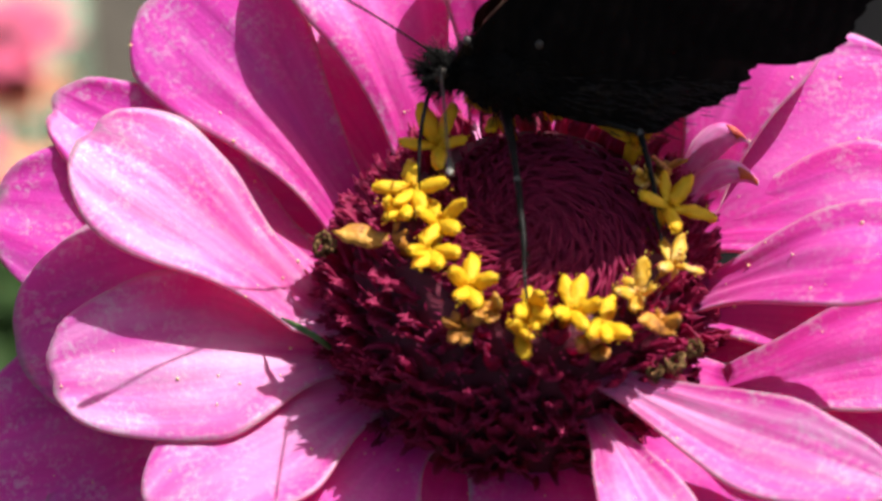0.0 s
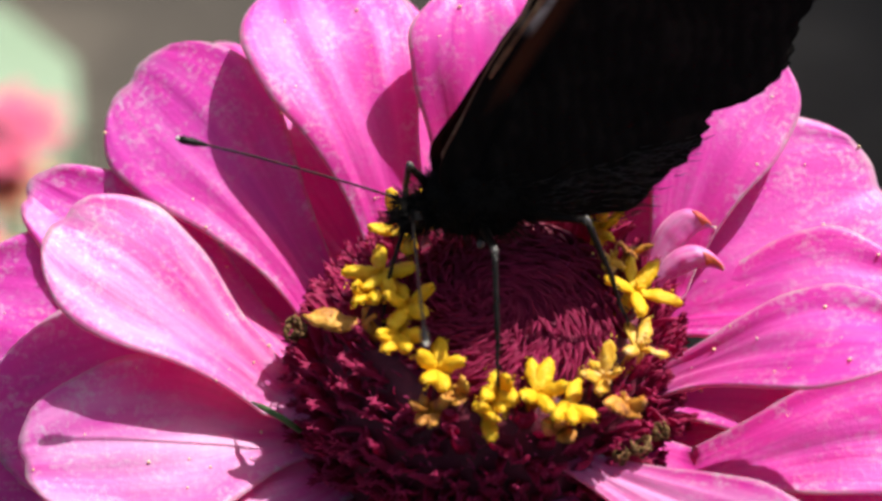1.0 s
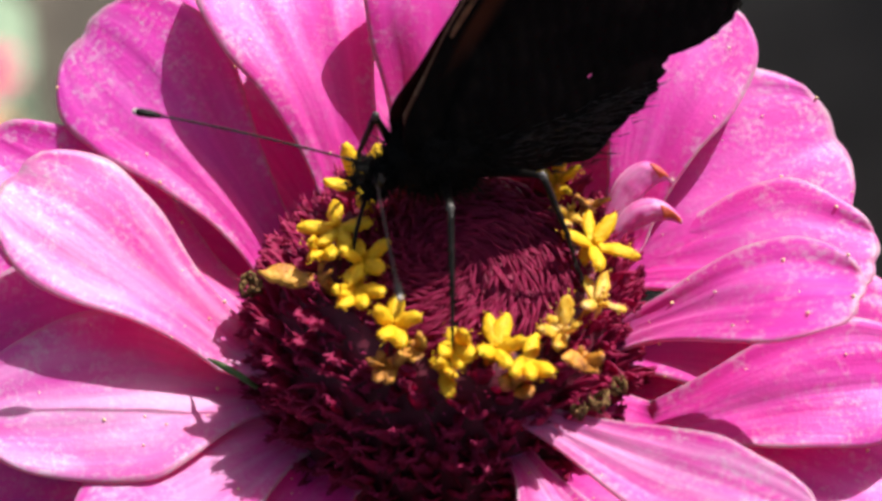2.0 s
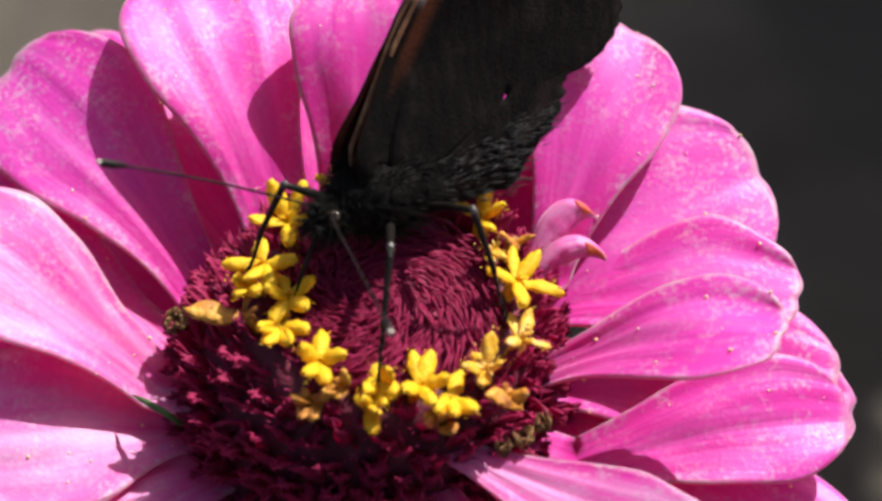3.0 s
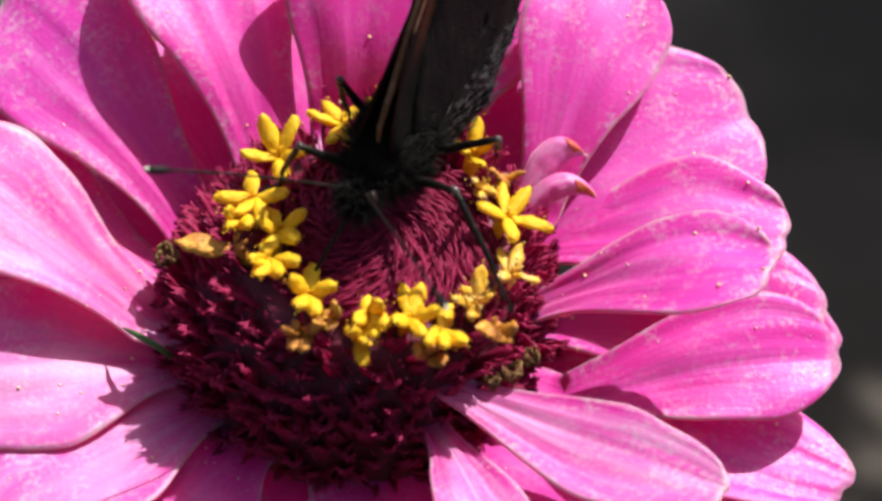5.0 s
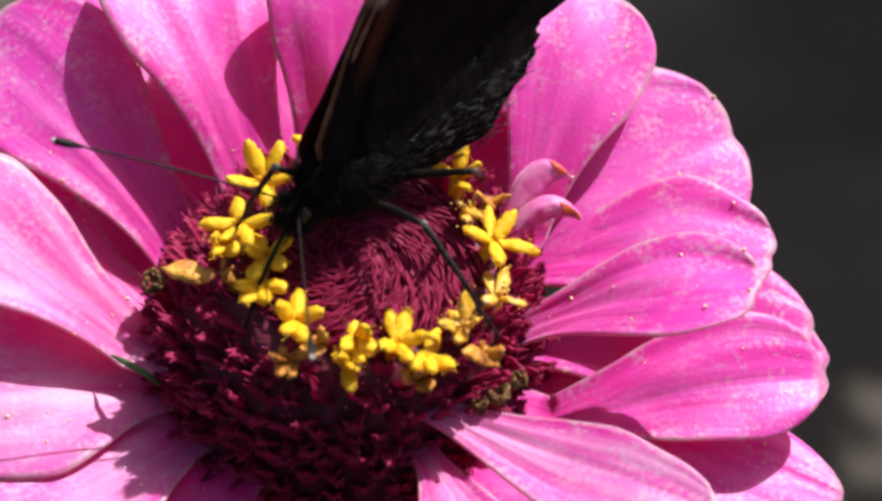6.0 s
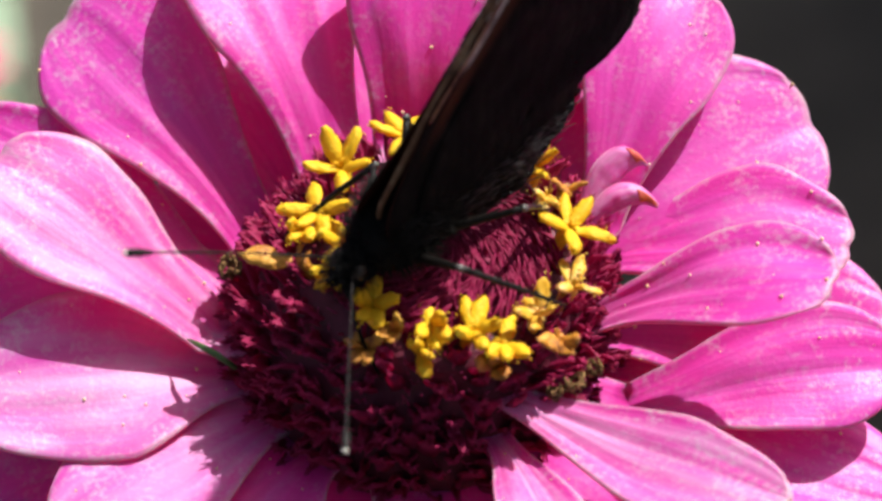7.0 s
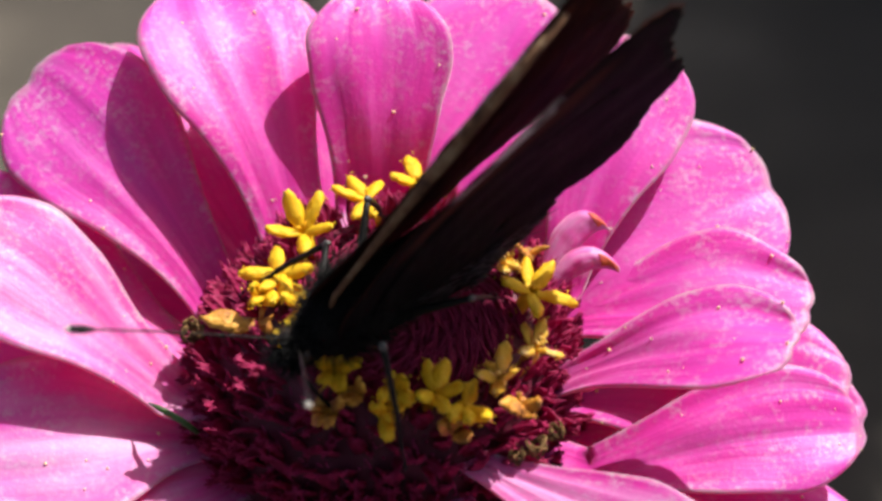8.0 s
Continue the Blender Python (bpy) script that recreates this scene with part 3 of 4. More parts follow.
for r0, r1 in zip(rings, rings[1:]):
    for k in range(48):
        bm.faces.new((r0[k], r1[k], r1[(k + 1) % 48], r0[(k + 1) % 48]))
receptacle = part("receptacle", bm, CONE, flower, "dark crimson cone of the flower")
receptacle.data.materials.append(BUD)
for face in receptacle.data.polygons:
    if face.center.z > -0.0009:
        face.material_index = 1


def chaff_mesh(seed):
    """A narrow, keeled scale whose head is torn into a spiky fringe; stands along x, its outer side towards z."""
    rng = random.Random(seed)
    bm = bmesh.new()
    L = 3.7

    def fn(u, v):
        v = v * 2 - 1
        w = 0.85 * (0.7 + 0.3 * math.sin(math.pi * min(1, u * 1.3))) * (1 - 0.55 * smooth01(0.7, 1, u))
        return Vector((L * u * (1 - 0.1 * abs(v)), w * v, 0.5 * u * u + 0.38 * (1 - v * v))) * MM
    sheet(bm, fn, 5, 4, 0.16 * MM)
    for k in range(9):
        v = -1 + 2 * (k + 0.5) / 9
        p0 = Vector((L * rng.uniform(0.78, 0.98) * (1 - 0.1 * abs(v)), 0.36 * v, 0.45 + 0.36 * (1 - v * v)))
        p1 = p0 + Vector((rng.uniform(0.2, 0.7), v * rng.uniform(0.1, 0.6), rng.uniform(-0.1, 0.4)))
        tube(bm, [p0 * MM, (p0 + p1) * 0.5 * MM, p1 * MM], [0.14 * MM, 0.11 * MM, 0.03 * MM], 4)
    me = bpy.data.meshes.new("chaff_scale")
    bm.normal_update()
    bm.to_mesh(me)
    bm.free()
    me.polygons.foreach_set("use_smooth", [True] * len(me.polygons))
    me.materials.append(CHAFF)
    return me


def child(name, me, parent, m):
    ob = new(name, me)
    ob.parent = parent
    ob.matrix_basis = m
    return ob


def frame_from(origin, along, out):
    """A pose at origin whose x runs along and whose z leans out."""
    x = along.normalized()
    z = (out - x * out.dot(x)).normalized()
    m = Matrix((x, z.cross(x), z)).transposed().to_4x4()
    m.translation = origin
    return m


CHAFFS = [chaff_mesh(k) for k in range(6)]
rng = random.Random(5)
COUNT = 290
for k in range(COUNT):
    z = -0.4 - 11.6 * ((k + 0.5) / COUNT) ** 0.92
    a = k * 2.399963 + rng.uniform(-0.06, 0.06)
    cx, cy = cone_centre(z)
    r = cone_radius(z, a) - 0.3
    out = Vector((math.cos(a), math.sin(a), 0))
    p = Vector((cx + r * out.x, cy + r * out.y, z - 1.2)) * MM
    along = Vector((0, 0, 1)) + out * (0.42 + 0.3 * rng.uniform(-1, 1)) + Vector((-out.y, out.x, 0)) * rng.uniform(-0.3, 0.3)
    m = frame_from(p, along, out) @ Matrix.Diagonal((rng.uniform(0.7, 1.05), rng.uniform(0.8, 1.1), 1, 1))
    child("chaff_scale", CHAFFS[k % 6], flower, m)

bm = bmesh.new()
verts = [[(v.co.copy()) for v in me.vertices] for me in CHAFFS]
polys = [[tuple(p.vertices) for p in me.polygons] for me in CHAFFS]
for k in range(330):
    z = -0.6 - 12.4 * rng.random()
    a = rng.uniform(0, math.tau)
    cx, cy = cone_centre(z)
    r = cone_radius(z, a) - 0.1
    out = Vector((math.cos(a), math.sin(a), 0))
    p = Vector((cx + r * out.x, cy + r * out.y, z - 0.8)) * MM
    along = Vector((0, 0, 0.7)) + out * rng.uniform(0.3, 1.3) + Vector((-out.y, out.x, 0)) * rng.uniform(-0.6, 0.6)
    m = frame_from(p, along, out) @ Matrix.Diagonal((rng.uniform(0.35, 0.75), rng.uniform(0.35, 0.7), rng.uniform(0.5, 1.2), 1))
    made = [bm.verts.new(m @ c) for c in verts[k % 6]]
    for f in polys[k % 6]:
        bm.faces.new([made[i] for i in f])
tagged(part("small_chaff", bm, CHAFF, flower, "ragged small crimson chaff"), kind="stuff")


def bud_mesh(seed):
    """An unopened inner scale: a curved, pointed blade that bows over towards the middle."""
    rng = random.Random(seed)
    bm = bmesh.new()
    pts, rad = [], []
    for i in range(7):
        u = i / 6
        pts.append(Vector((2.6 * u, 0.5 * math.sin(u * 2.4 + seed), 0.75 * math.sin(u * 2.6) + 0.1)) * MM)
        rad.append((0.19 * (1 - u) ** 0.6 + 0.02) * MM)
    tube(bm, pts, rad, 6)
    me = bpy.data.meshes.new("inner_scale")
    bm.normal_update()
    bm.to_mesh(me)
    bm.free()
    me.polygons.foreach_set("use_smooth", [True] * len(me.polygons))
    me.materials.append(BUD)
    return me


BUDS = [bud_mesh(k) for k in range(4)]
INNER = 295


def inner_pose(k, total, jitter):
    """Where the k-th inner scale stands on the dome: scales follow the spiral and bow over inwards."""
    r = 8.7 * math.sqrt((k + 1.5) / total)
    a = k * 2.399963
    f = 1 - r / 9.5
    x, y = -0.3 - 0.8 * f + r * math.cos(a), -1.2 * f + r * math.sin(a)
    inward = Vector((-math.cos(a), -math.sin(a), 0))
    side = Vector((-math.sin(a), math.cos(a), 0))
    along = inward + side * (0.75 + 0.35 * math.sin(k * 5.1)) + Vector((0, 0, 0.35 + 0.3 * f + 0.5 * smooth01(6, 9, r)))
    size = 0.55 + 0.5 * r / 9
    p = Vector((x + jitter * math.sin(k * 12.9), y + jitter * math.sin(k * 78.2), -1.6 + 0.25 * math.sin(k * 37.7) + 2.1 * (1 - (r / 9) ** 2)))
    return frame_from(p * MM, along, Vector((0, 0, 1))) @ Matrix.Diagonal((size, size, size, 1))


for k in range(INNER):
    child("inner_scale", BUDS[k % 4], flower, inner_pose(k, INNER, 0.3))
bm = bmesh.new()
verts = [[v.co.copy() for v in me.vertices] for me in BUDS]
polys = [[tuple(p.vertices) for p in me.polygons] for me in BUDS]
for k in range(620):
    m = inner_pose(k, 620, 0.5) @ Matrix.Diagonal((0.9, 0.7, 0.9, 1))
    made = [bm.verts.new(m @ c) for c in verts[k % 4]]
    for f in polys[k % 4]:
        bm.faces.new([made[i] for i in f])
tagged(part("inner_fuzz", bm, BUD, flower, "fine curved maroon inner scales"), kind="stuff")

# pale hairs that stand out from the cone's rim
bm = bmesh.new()
rng = random.Random(8)
for k in range(420):
    a = rng.uniform(0, math.tau)
    z = -rng.uniform(0.2, 4) if k % 3 else rng.uniform(-0.8, 0.2)
    cx, cy = cone_centre(z)
    r = cone_radius(z, a) + rng.uniform(-0.3, 1.6) if k % 3 else rng.uniform(5, 9.5)
    p = Vector((cx + r * math.cos(a), cy + r * math.sin(a), z))
    q = p + Vector((math.cos(a) * rng.uniform(0, 1), math.sin(a) * rng.uniform(0, 1), rng.uniform(0.6, 1.5)))
    tube(bm, [p * MM, (p + q) * 0.5 * MM, q * MM], [0.07 * MM, 0.06 * MM, 0.02 * MM], 4)
for k in range(650):
    a = rng.uniform(0, math.tau)
    z = -rng.uniform(0.3, 9.5)
    cx, cy = cone_centre(z)
    r = cone_radius(z, a) + rng.uniform(0.3, 1.5)
    p = Vector((cx + r * math.cos(a), cy + r * math.sin(a), z))
    q = p + Vector((math.cos(a) * rng.uniform(0, 0.7) + rng.uniform(-0.3, 0.3), math.sin(a) * rng.uniform(0, 0.7) + rng.uniform(-0.3, 0.3), rng.uniform(0.3, 1.1)))
    tube(bm, [p * MM, (p + q) * 0.5 * MM, q * MM], [0.08 * MM, 0.07 * MM, 0.03 * MM], 4)
tagged(part("fringe_hairs", bm, HAIR, flower, "fine pink hairs round the cone"), kind="stuff")


def lobe_fn(centre, along, out, L, wide, curl):
    """A fleshy lobe from centre along a way, hollow on the side that faces out, blunt at its tip."""
    side = out.cross(along).normalized()
    up = along.cross(side)

    def fn(u, v):
        v = v * 2 - 1
        w = wide * L * (0.5 + 0.5 * smooth01(0, 0.55, u)) * (1 - max(0.0, (u - 0.45) / 0.56) ** 2.2) ** 0.55
        p = along * (L * (0.1 + 0.9 * u) * (1 - 0.08 * v * v)) + side * w * v
        return (centre + p + up * L * (0.07 * math.sin(u * 2.8) * (1 - v * v) - 0.03 * v * v + curl * u * u * u)) * MM
    return fn


def floret(x, y, z, lobes, mat=None, wide=0.17):
    """A disc floret: a tube and fleshy lobes, each given by its bearing and its rise in degrees and its length (mm)."""
    rng = random.Random(x * 7.3 + y * 3.1)
    mat = mat or YELLOW
    c = Vector((x, y, z))
    ways = [Vector((math.cos(radians(a)) * math.cos(radians(e)), math.sin(radians(a)) * math.cos(radians(e)), math.sin(radians(e)))) for a, e, L in lobes]
    axis = (sum(ways, Vector()) * 0.35 + Vector((0.06 * x, 0.06 * y, 1.2))).normalized()
    bm = bmesh.new()
    tube(bm, [(c + axis * h) * MM for h in (-2.8, -1.4, -0.4, 0.05)], [0.35 * MM, 0.5 * MM, 0.6 * MM, 0.4 * MM], 10)
    withered = mat == WITHERED
    ob = part("withered_floret" if withered else "disc_floret", bm, mat, flower, "withered ochre disc floret" if withered else "pale cream-yellow disc floret" if mat == CREAM else "")
    for way, (a, e, L) in zip(ways, lobes):
        bm = bmesh.new()
        out = axis if abs(axis.dot(way)) < 0.93 else Vector((x, y, 0)).normalized()
        sheet(bm, lobe_fn(c, way, out, L, wide * rng.uniform(0.88, 1.12) * (1.3 if withered else 1), rng.uniform(-0.1, 0.12)), 10, 6, (0.42 if mat == YELLOW else 0.2) * MM)
        for v in bm.verts:
            v.co += Vector((noise.noise(v.co * 2600), noise.noise(v.co * 2600 + Vector((7, 0, 0))), noise.noise(v.co * 2600 + Vector((0, 9, 0))))) * 0.12 * MM
            if mat != YELLOW:
                q = v.co * 900
                v.co += Vector((noise.noise(q), noise.noise(q + Vector((7, 0, 0))), noise.noise(q + Vector((0, 9, 0))))) * (0.28 if withered else 0.2) * MM
        part("lobe", bm, mat, ob)
    if not withered:
        # the pistil's split tip and pollen on the lobes
        bm = bmesh.new()
        for k in (-1, 1):
            t = axis.cross(ways[0]).normalized() * 0.35 * k
            tube(bm, [(c + axis * 0.1) * MM, (c + axis * 0.7 + t * 0.5) * MM, (c + axis * 0.95 + t * 1.4) * MM], [0.12 * MM, 0.11 * MM, 0.05 * MM], 6)
        for k in range(48):
            way, (a, e, L) = rng.choice(list(zip(ways, lobes)))
            p = c + way * L * rng.uniform(0.5, 1.02) + Vector((rng.gauss(0, 0.28), rng.gauss(0, 0.28), rng.gauss(0.1, 0.2)))
            bmesh.ops.create_icosphere(bm, subdivisions=1, radius=rng.uniform(0.05, 0.09) * MM, matrix=Matrix.Translation(p * MM))
        part("pistil", bm, mat, ob)
    return ob


floret(-7.4, 5.9, 1.2, [(121, 39, 3.4), (61, 39, 3.3), (-174, 12, 2.9), (-24, 38, 2.9), (-87, 18, 2.9)])
floret(-2.8, 9.2, 1.2, [(118, -2, 2.9), (-179, 23, 2.9), (-110, 18, 2.9), (-77, 21, 2.9), (70, -15, 2.9)])
floret(1.0, 11.1, 1.0, [(104, -1, 2.9), (-15, 42, 2.9), (-154, 35, 2.9), (-83, 14, 2.9), (-53, 26, 2.9)])
floret(-9.1, 2.0, 1.2, [(98, -6, 2.9), (180, 3, 2.9), (-14, 24, 2.9), (-116, 15, 2.9), (-76, 14, 2.9)])
floret(-10.2, 0.8, 0.6, [(-122, 53, 2.9), (-71, 34, 2.9), (-106, 30, 2.9)])
floret(-7.3, -1.0, 1.2, [(108, -16, 2.9), (-2, 46, 2.9), (-59, 30, 2.9), (-151, 47, 2.9), (-112, 15, 2.9)])
floret(-7.8, -3.4, 0.8, [(-132, 44, 2.9), (-39, 35, 2.9), (83, -19, 2.9), (-113, 22, 2.9), (-77, 26, 2.9)])
floret(-5.2, -6.6, 1.0, [(86, -1, 2.9), (-160, 58, 2.9), (-31, 48, 2.9), (-110, 25, 2.9), (-79, 24, 2.9)])
floret(-1.1, -8.1, 0.8, [(100, -20, 2.9), (-41, 58, 2.9), (-82, 10, 2.9), (-115, 31, 2.9), (-64, 31, 2.9)])
floret(-1.8, -9.3, -0.2, [(-111, 56, 2.9), (-83, 6, 2.9), (-73, 42, 2.9)])
floret(1.7, -8.9, 1.2, [(99, 0, 2.9), (72, 6, 2.9), (-23, 40, 2.9), (-72, 29, 2.9), (-125, 38, 2.9)])
floret(3.8, -9.6, 0.6, [(76, -16, 2.9), (-48, 21, 2.9), (-117, 32, 2.9), (-85, 32, 2.9)])
floret(6.3, -7.3, 1.0, [(77, 40, 2.6), (-151, 40, 2.6), (-53, 55, 2.6), (-100, 22, 2.6), (107, -20, 2.6)], CREAM)
floret(8.9, -4.6, 0.8, [(105, -7, 2.6), (72, 10, 2.6), (49, 41, 0.9), (-38, 24, 2.6), (-127, 35, 2.6)], CREAM)
floret(8.8, 0.2, 1.2, [(55, 10, 2.9), (98, 4, 2.9), (-170, 43, 2.9), (-11, -2, 3.4), (-83, 16, 2.9)])
floret(7.3, 3.4, 0.8, [(-126, 56, 2.6), (-102, 32, 2.6), (62, 41, 0.9), (-71, 43, 2.6)], CREAM)
floret(6.7, 6.7, 0.6, [(83, 36, 2.9), (-27, 56, 2.9), (-80, 28, 2.9), (158, 25, 2.9)])
floret(-10.4, -1.9, 0.4, [(176, 4, 4.2), (-168, -8, 2.6), (-20, 43, 1.3), (70, 30, 1.2)], WITHERED)
floret(-5.7, -9.0, -0.4, [(-142, 48, 2.6), (-32, 55, 2.6), (-108, 22, 2.6), (-83, 24, 2.6), (126, 35, 1.1)], WITHERED)
floret(-3.9, -8.1, 0.4, [(-48, 62, 2.6), (-110, 38, 2.6), (-87, 31, 2.6)], WITHERED)
floret(3.1, -10.7, -0.6, [(-65, 33, 2.6), (-141, 54, 2.6), (-80, 66, 2.6)], WITHERED)
floret(7.8, -8.6, -0.2, [(-138, 39, 2.6), (-50, 40, 2.6), (-112, 35, 2.6), (-76, 22, 2.6), (104, 49, 0.8)], WITHERED)
floret(9.0, 5.0, 0.2, [(-46, 45, 2.6), (-135, 41, 2.6), (-108, 34, 2.6)], WITHERED)


def dried_head(x, y, z, size, seed):
    """A shrivelled brown floret, a tangle of curled strips."""
    rng = random.Random(seed)
    bm = bmesh.new()
    for k in range(16):
        a, b = rng.uniform(0, math.tau), rng.uniform(-0.2, 1.2)
        pts = []
        for i in range(6):
            u = i / 5
            t = a + 1.8 * u
            r = size * (0.35 + 0.5 * math.sin(u * 3))
            pts.append(Vector((x + r * math.cos(t), y + r * math.sin(t), z + size * (b * u + 0.5 * math.sin(u * 5 + k)))) * MM)
        tube(bm, pts, [0.16 * size * MM * (1 - 0.6 * i / 5) for i in range(6)], 5)
    return part("dried_floret", bm, DRIED, flower, "shrivelled brown floret")


dried_head(-15.5, 0.9, -4.0, 1.0, 1)
dried_head(9.0, -9.6, -4.0, 0.9, 2)
dried_head(7.6, -10.2, -4.2, 0.7, 3)
dried_head(10.4, -8.6, -3.6, 0.7, 4)


def ligule(spine, width, roll, lean, seed):
    """A small young petal beside the cone: a curved gutter along its spine, narrow at both ends, its tip scorched."""
    q = [Vector(p) for p in spine]
    s = (q[-1] - q[0]).cross(Vector((0, 0, 1))).normalized()
    s = (s + Vector((0, 0, lean))).normalized()
    up = s.cross(q[-1] - q[0]).normalized()
    up = up if up.z > 0 else -up

    def fn(u, v, lift=0.0):
        v = v * 2 - 1
        k = 1 - u
        p = q[0] * k ** 3 + q[1] * 3 * k * k * u + q[2] * 3 * k * u * u + q[3] * u ** 3
        w = width * 0.5 * (0.5 + 0.5 * math.sin(math.pi * min(1, u / 0.5) * 0.5)) * (1 - max(0.0, (u - 0.3) / 0.72) ** 2) ** 0.7
        fray = noise.noise(Vector((u * 9, v * 2, seed))) * 0.22 + noise.noise(Vector((u * 3, v * 1.5, seed + 5))) * 0.3
        return (p + s * w * math.sin(v * 1.25) + up * (roll * w * (math.cos(v * 1.6) - 1) + 0.3 * fray + lift) + s * 0.35 * fray * abs(v)) * MM
    bm = bmesh.new()
    sheet(bm, fn, 26, 14, 0.16 * MM)
    ob = part("young_petal", bm, PETAL_SHEEN, flower, "small young petal rolled over at its tip")
    bm = bmesh.new()
    sheet(bm, lambda u, v: fn(0.72 + 0.27 * u, 0.5 + (0.46 - 0.3 * u * (1 - u)) * v, 0.1), 12, 6, 0.12 * MM)
    part("scorched_tip", bm, SCORCHED, ob, "orange-brown scorched petal tip")
    return ob


ligule(((10.2, 5.6, -2.2), (11.0, 8.3, -0.2), (13.4, 9.4, 1.6), (14.9, 7.5, 0.0)), 3.0, 0.9, 0.25, 1)
ligule(((10.4, 3.6, -2.2), (11.6, 5.4, -0.2), (14.0, 5.8, 0.6), (15.6, 4.4, -1.0)), 2.2, 0.9, -0.2, 2)

# stem and green bracts under the head
bm = bmesh.new()
tube(bm, [(-2 * MM, 0, -0.017), (-0.004, 0.01, -0.12), (0, 0.05, -0.3), (0.01, 0.1, -0.62)], [0.004, 0.003, 0.0032, 0.004], 12)
part("stem", bm, GREEN, flower, "green stem")
for k in range(10):
    bm = bmesh.new()
    m = pose(CX * MM, CY * MM, -0.0175) @ pose(0, 0, 0, 0, -38, 36 * k) @ pose(0.005, 0, 0)
    sheet(bm, leaf_fn(m, 0.010, 0.007, -0.002), 5, 4, 0.0005)
    part("bract", bm, GREEN, flower)

# a thin green bract tip that curls up beside the cone
bm = bmesh.new()
tube(bm, [Vector(p) * MM for p in ((-18.6, -3.2, -7.0), (-17.9, -4.0, -6.5), (-17.0, -4.9, -6.1), (-16.2, -5.4, -6.2), (-15.0, -5.6, -7.4))], [0.05 * MM, 0.2 * MM, 0.26 * MM, 0.24 * MM, 0.2 * MM], 8)
part("bract", bm, GREEN, flower, "thin curled green bract tip")

# pollen grains and drops scattered on the petals
bpy.context.view_layer.update()
bm = bmesh.new()
rng = random.Random(12)
petals = [o for o in flower.children if o.name.startswith("petal")]
for k in range(520):
    me = rng.choice(petals).data
    v = me.vertices[rng.randrange(len(me.vertices))]
    if v.normal.z < 0.1:
        continue
    r = rng.choice((0.06, 0.07, 0.08, 0.10, 0.14)) * MM
    bmesh.ops.create_icosphere(bm, subdivisions=1, radius=r, matrix=Matrix.Translation(v.co + v.normal * r * 0.6 + Vector((rng.uniform(-0.3, 0.3), rng.uniform(-0.3, 0.3), 0)) * MM * 0.3))
tagged(part("pollen", bm, GRAIN, flower, "scattered pale pollen grains"), kind="stuff")

# ---- the butterfly: x ahead, y to its left, z up over its back, millimetres ----
butterfly = new("butterfly")
tagged(butterfly, "black-winged butterfly with folded wings feeding on the zinnia", "butterfly")


def blob(name, mat, centre, radii, parent, label="", seed=0, rough=0.0):
    bm = bmesh.new()
    bmesh.ops.create_uvsphere(bm, u_segments=24, v_segments=16, radius=1)
    for v in bm.verts:
        k = 1 + rough * noise.noise(v.co * 3 + Vector((seed, 0, 0)))
        v.co = Vector((v.co.x * radii[0] * k + centre[0], v.co.y * radii[1] * k + centre[1], v.co.z * radii[2] * k + centre[2])) * MM
    return part(name, bm, mat, parent, label)


def fur(name, centre, radii, count, length, seed, back=0.5):
    """Hairs over an egg-shaped body."""
    rng = random.Random(seed)
    bm = bmesh.new()
    for k in range(count):
        d = Vector((rng.gauss(0, 1), rng.gauss(0, 1), rng.gauss(0, 1))).normalized()
        p = Vector((d.x * radii[0], d.y * radii[1], d.z * radii[2])) + Vector(centre)
        q = p + (d + Vector((-back, 0, 0)) + Vector((rng.uniform(-0.4, 0.4), rng.uniform(-0.4, 0.4), rng.uniform(-0.4, 0.4)))) * length * rng.uniform(0.5, 1.2)
        tube(bm, [p * MM, q * MM], [0.05 * MM, 0.012 * MM], 3)
    return tagged(part(name, bm, FUR, butterfly, "fine black hairs"), kind="stuff")


blob("thorax", BODY, (0, 0, 0.3), (4.6, 2.8, 3.1), butterfly, seed=1, rough=0.12)
fur("thorax_hairs", (0, 0, 0.3), (4.6, 2.8, 3.1), 1700, 1.0, 1)
head = blob("head", BODY, (4.7, 0, -0.4), (1.4, 1.25, 1.25), butterfly, seed=2, rough=0.1)
for side in (1, -1):
    blob("eye", EYE, (5.2, side * 0.95, -0.2), (0.6, 0.5, 0.7), head, "glossy dark brown eye")
    bm = bmesh.new()
    tube(bm, [Vector(p) * MM for p in ((5.3, side * 0.35, -1.0), (6.1, side * 0.45, -0.9), (6.7, side * 0.4, -0.3))], [0.3 * MM, 0.32 * MM, 0.08 * MM], 8)
    part("palp", bm, FUR, head)
fur("head_hairs", (4.9, 0, -0.5), (1.4, 1.2, 1.2), 700, 0.9, 2, -0.5)
bm = bmesh.new()
tube(bm, [Vector((x, 0, z)) * MM for x, z in ((-2.5, 0.2), (-5, 0.5), (-8, 0.8), (-12, 1.2), (-14.5, 1.3))], [1.8 * MM, 2.1 * MM, 2.0 * MM, 1.4 * MM, 0.3 * MM], 16)
part("abdomen", bm, BODY, butterfly)
fur("abdomen_hairs", (-8, 0, 0.8), (5.5, 1.7, 1.6), 500, 0.8, 3)

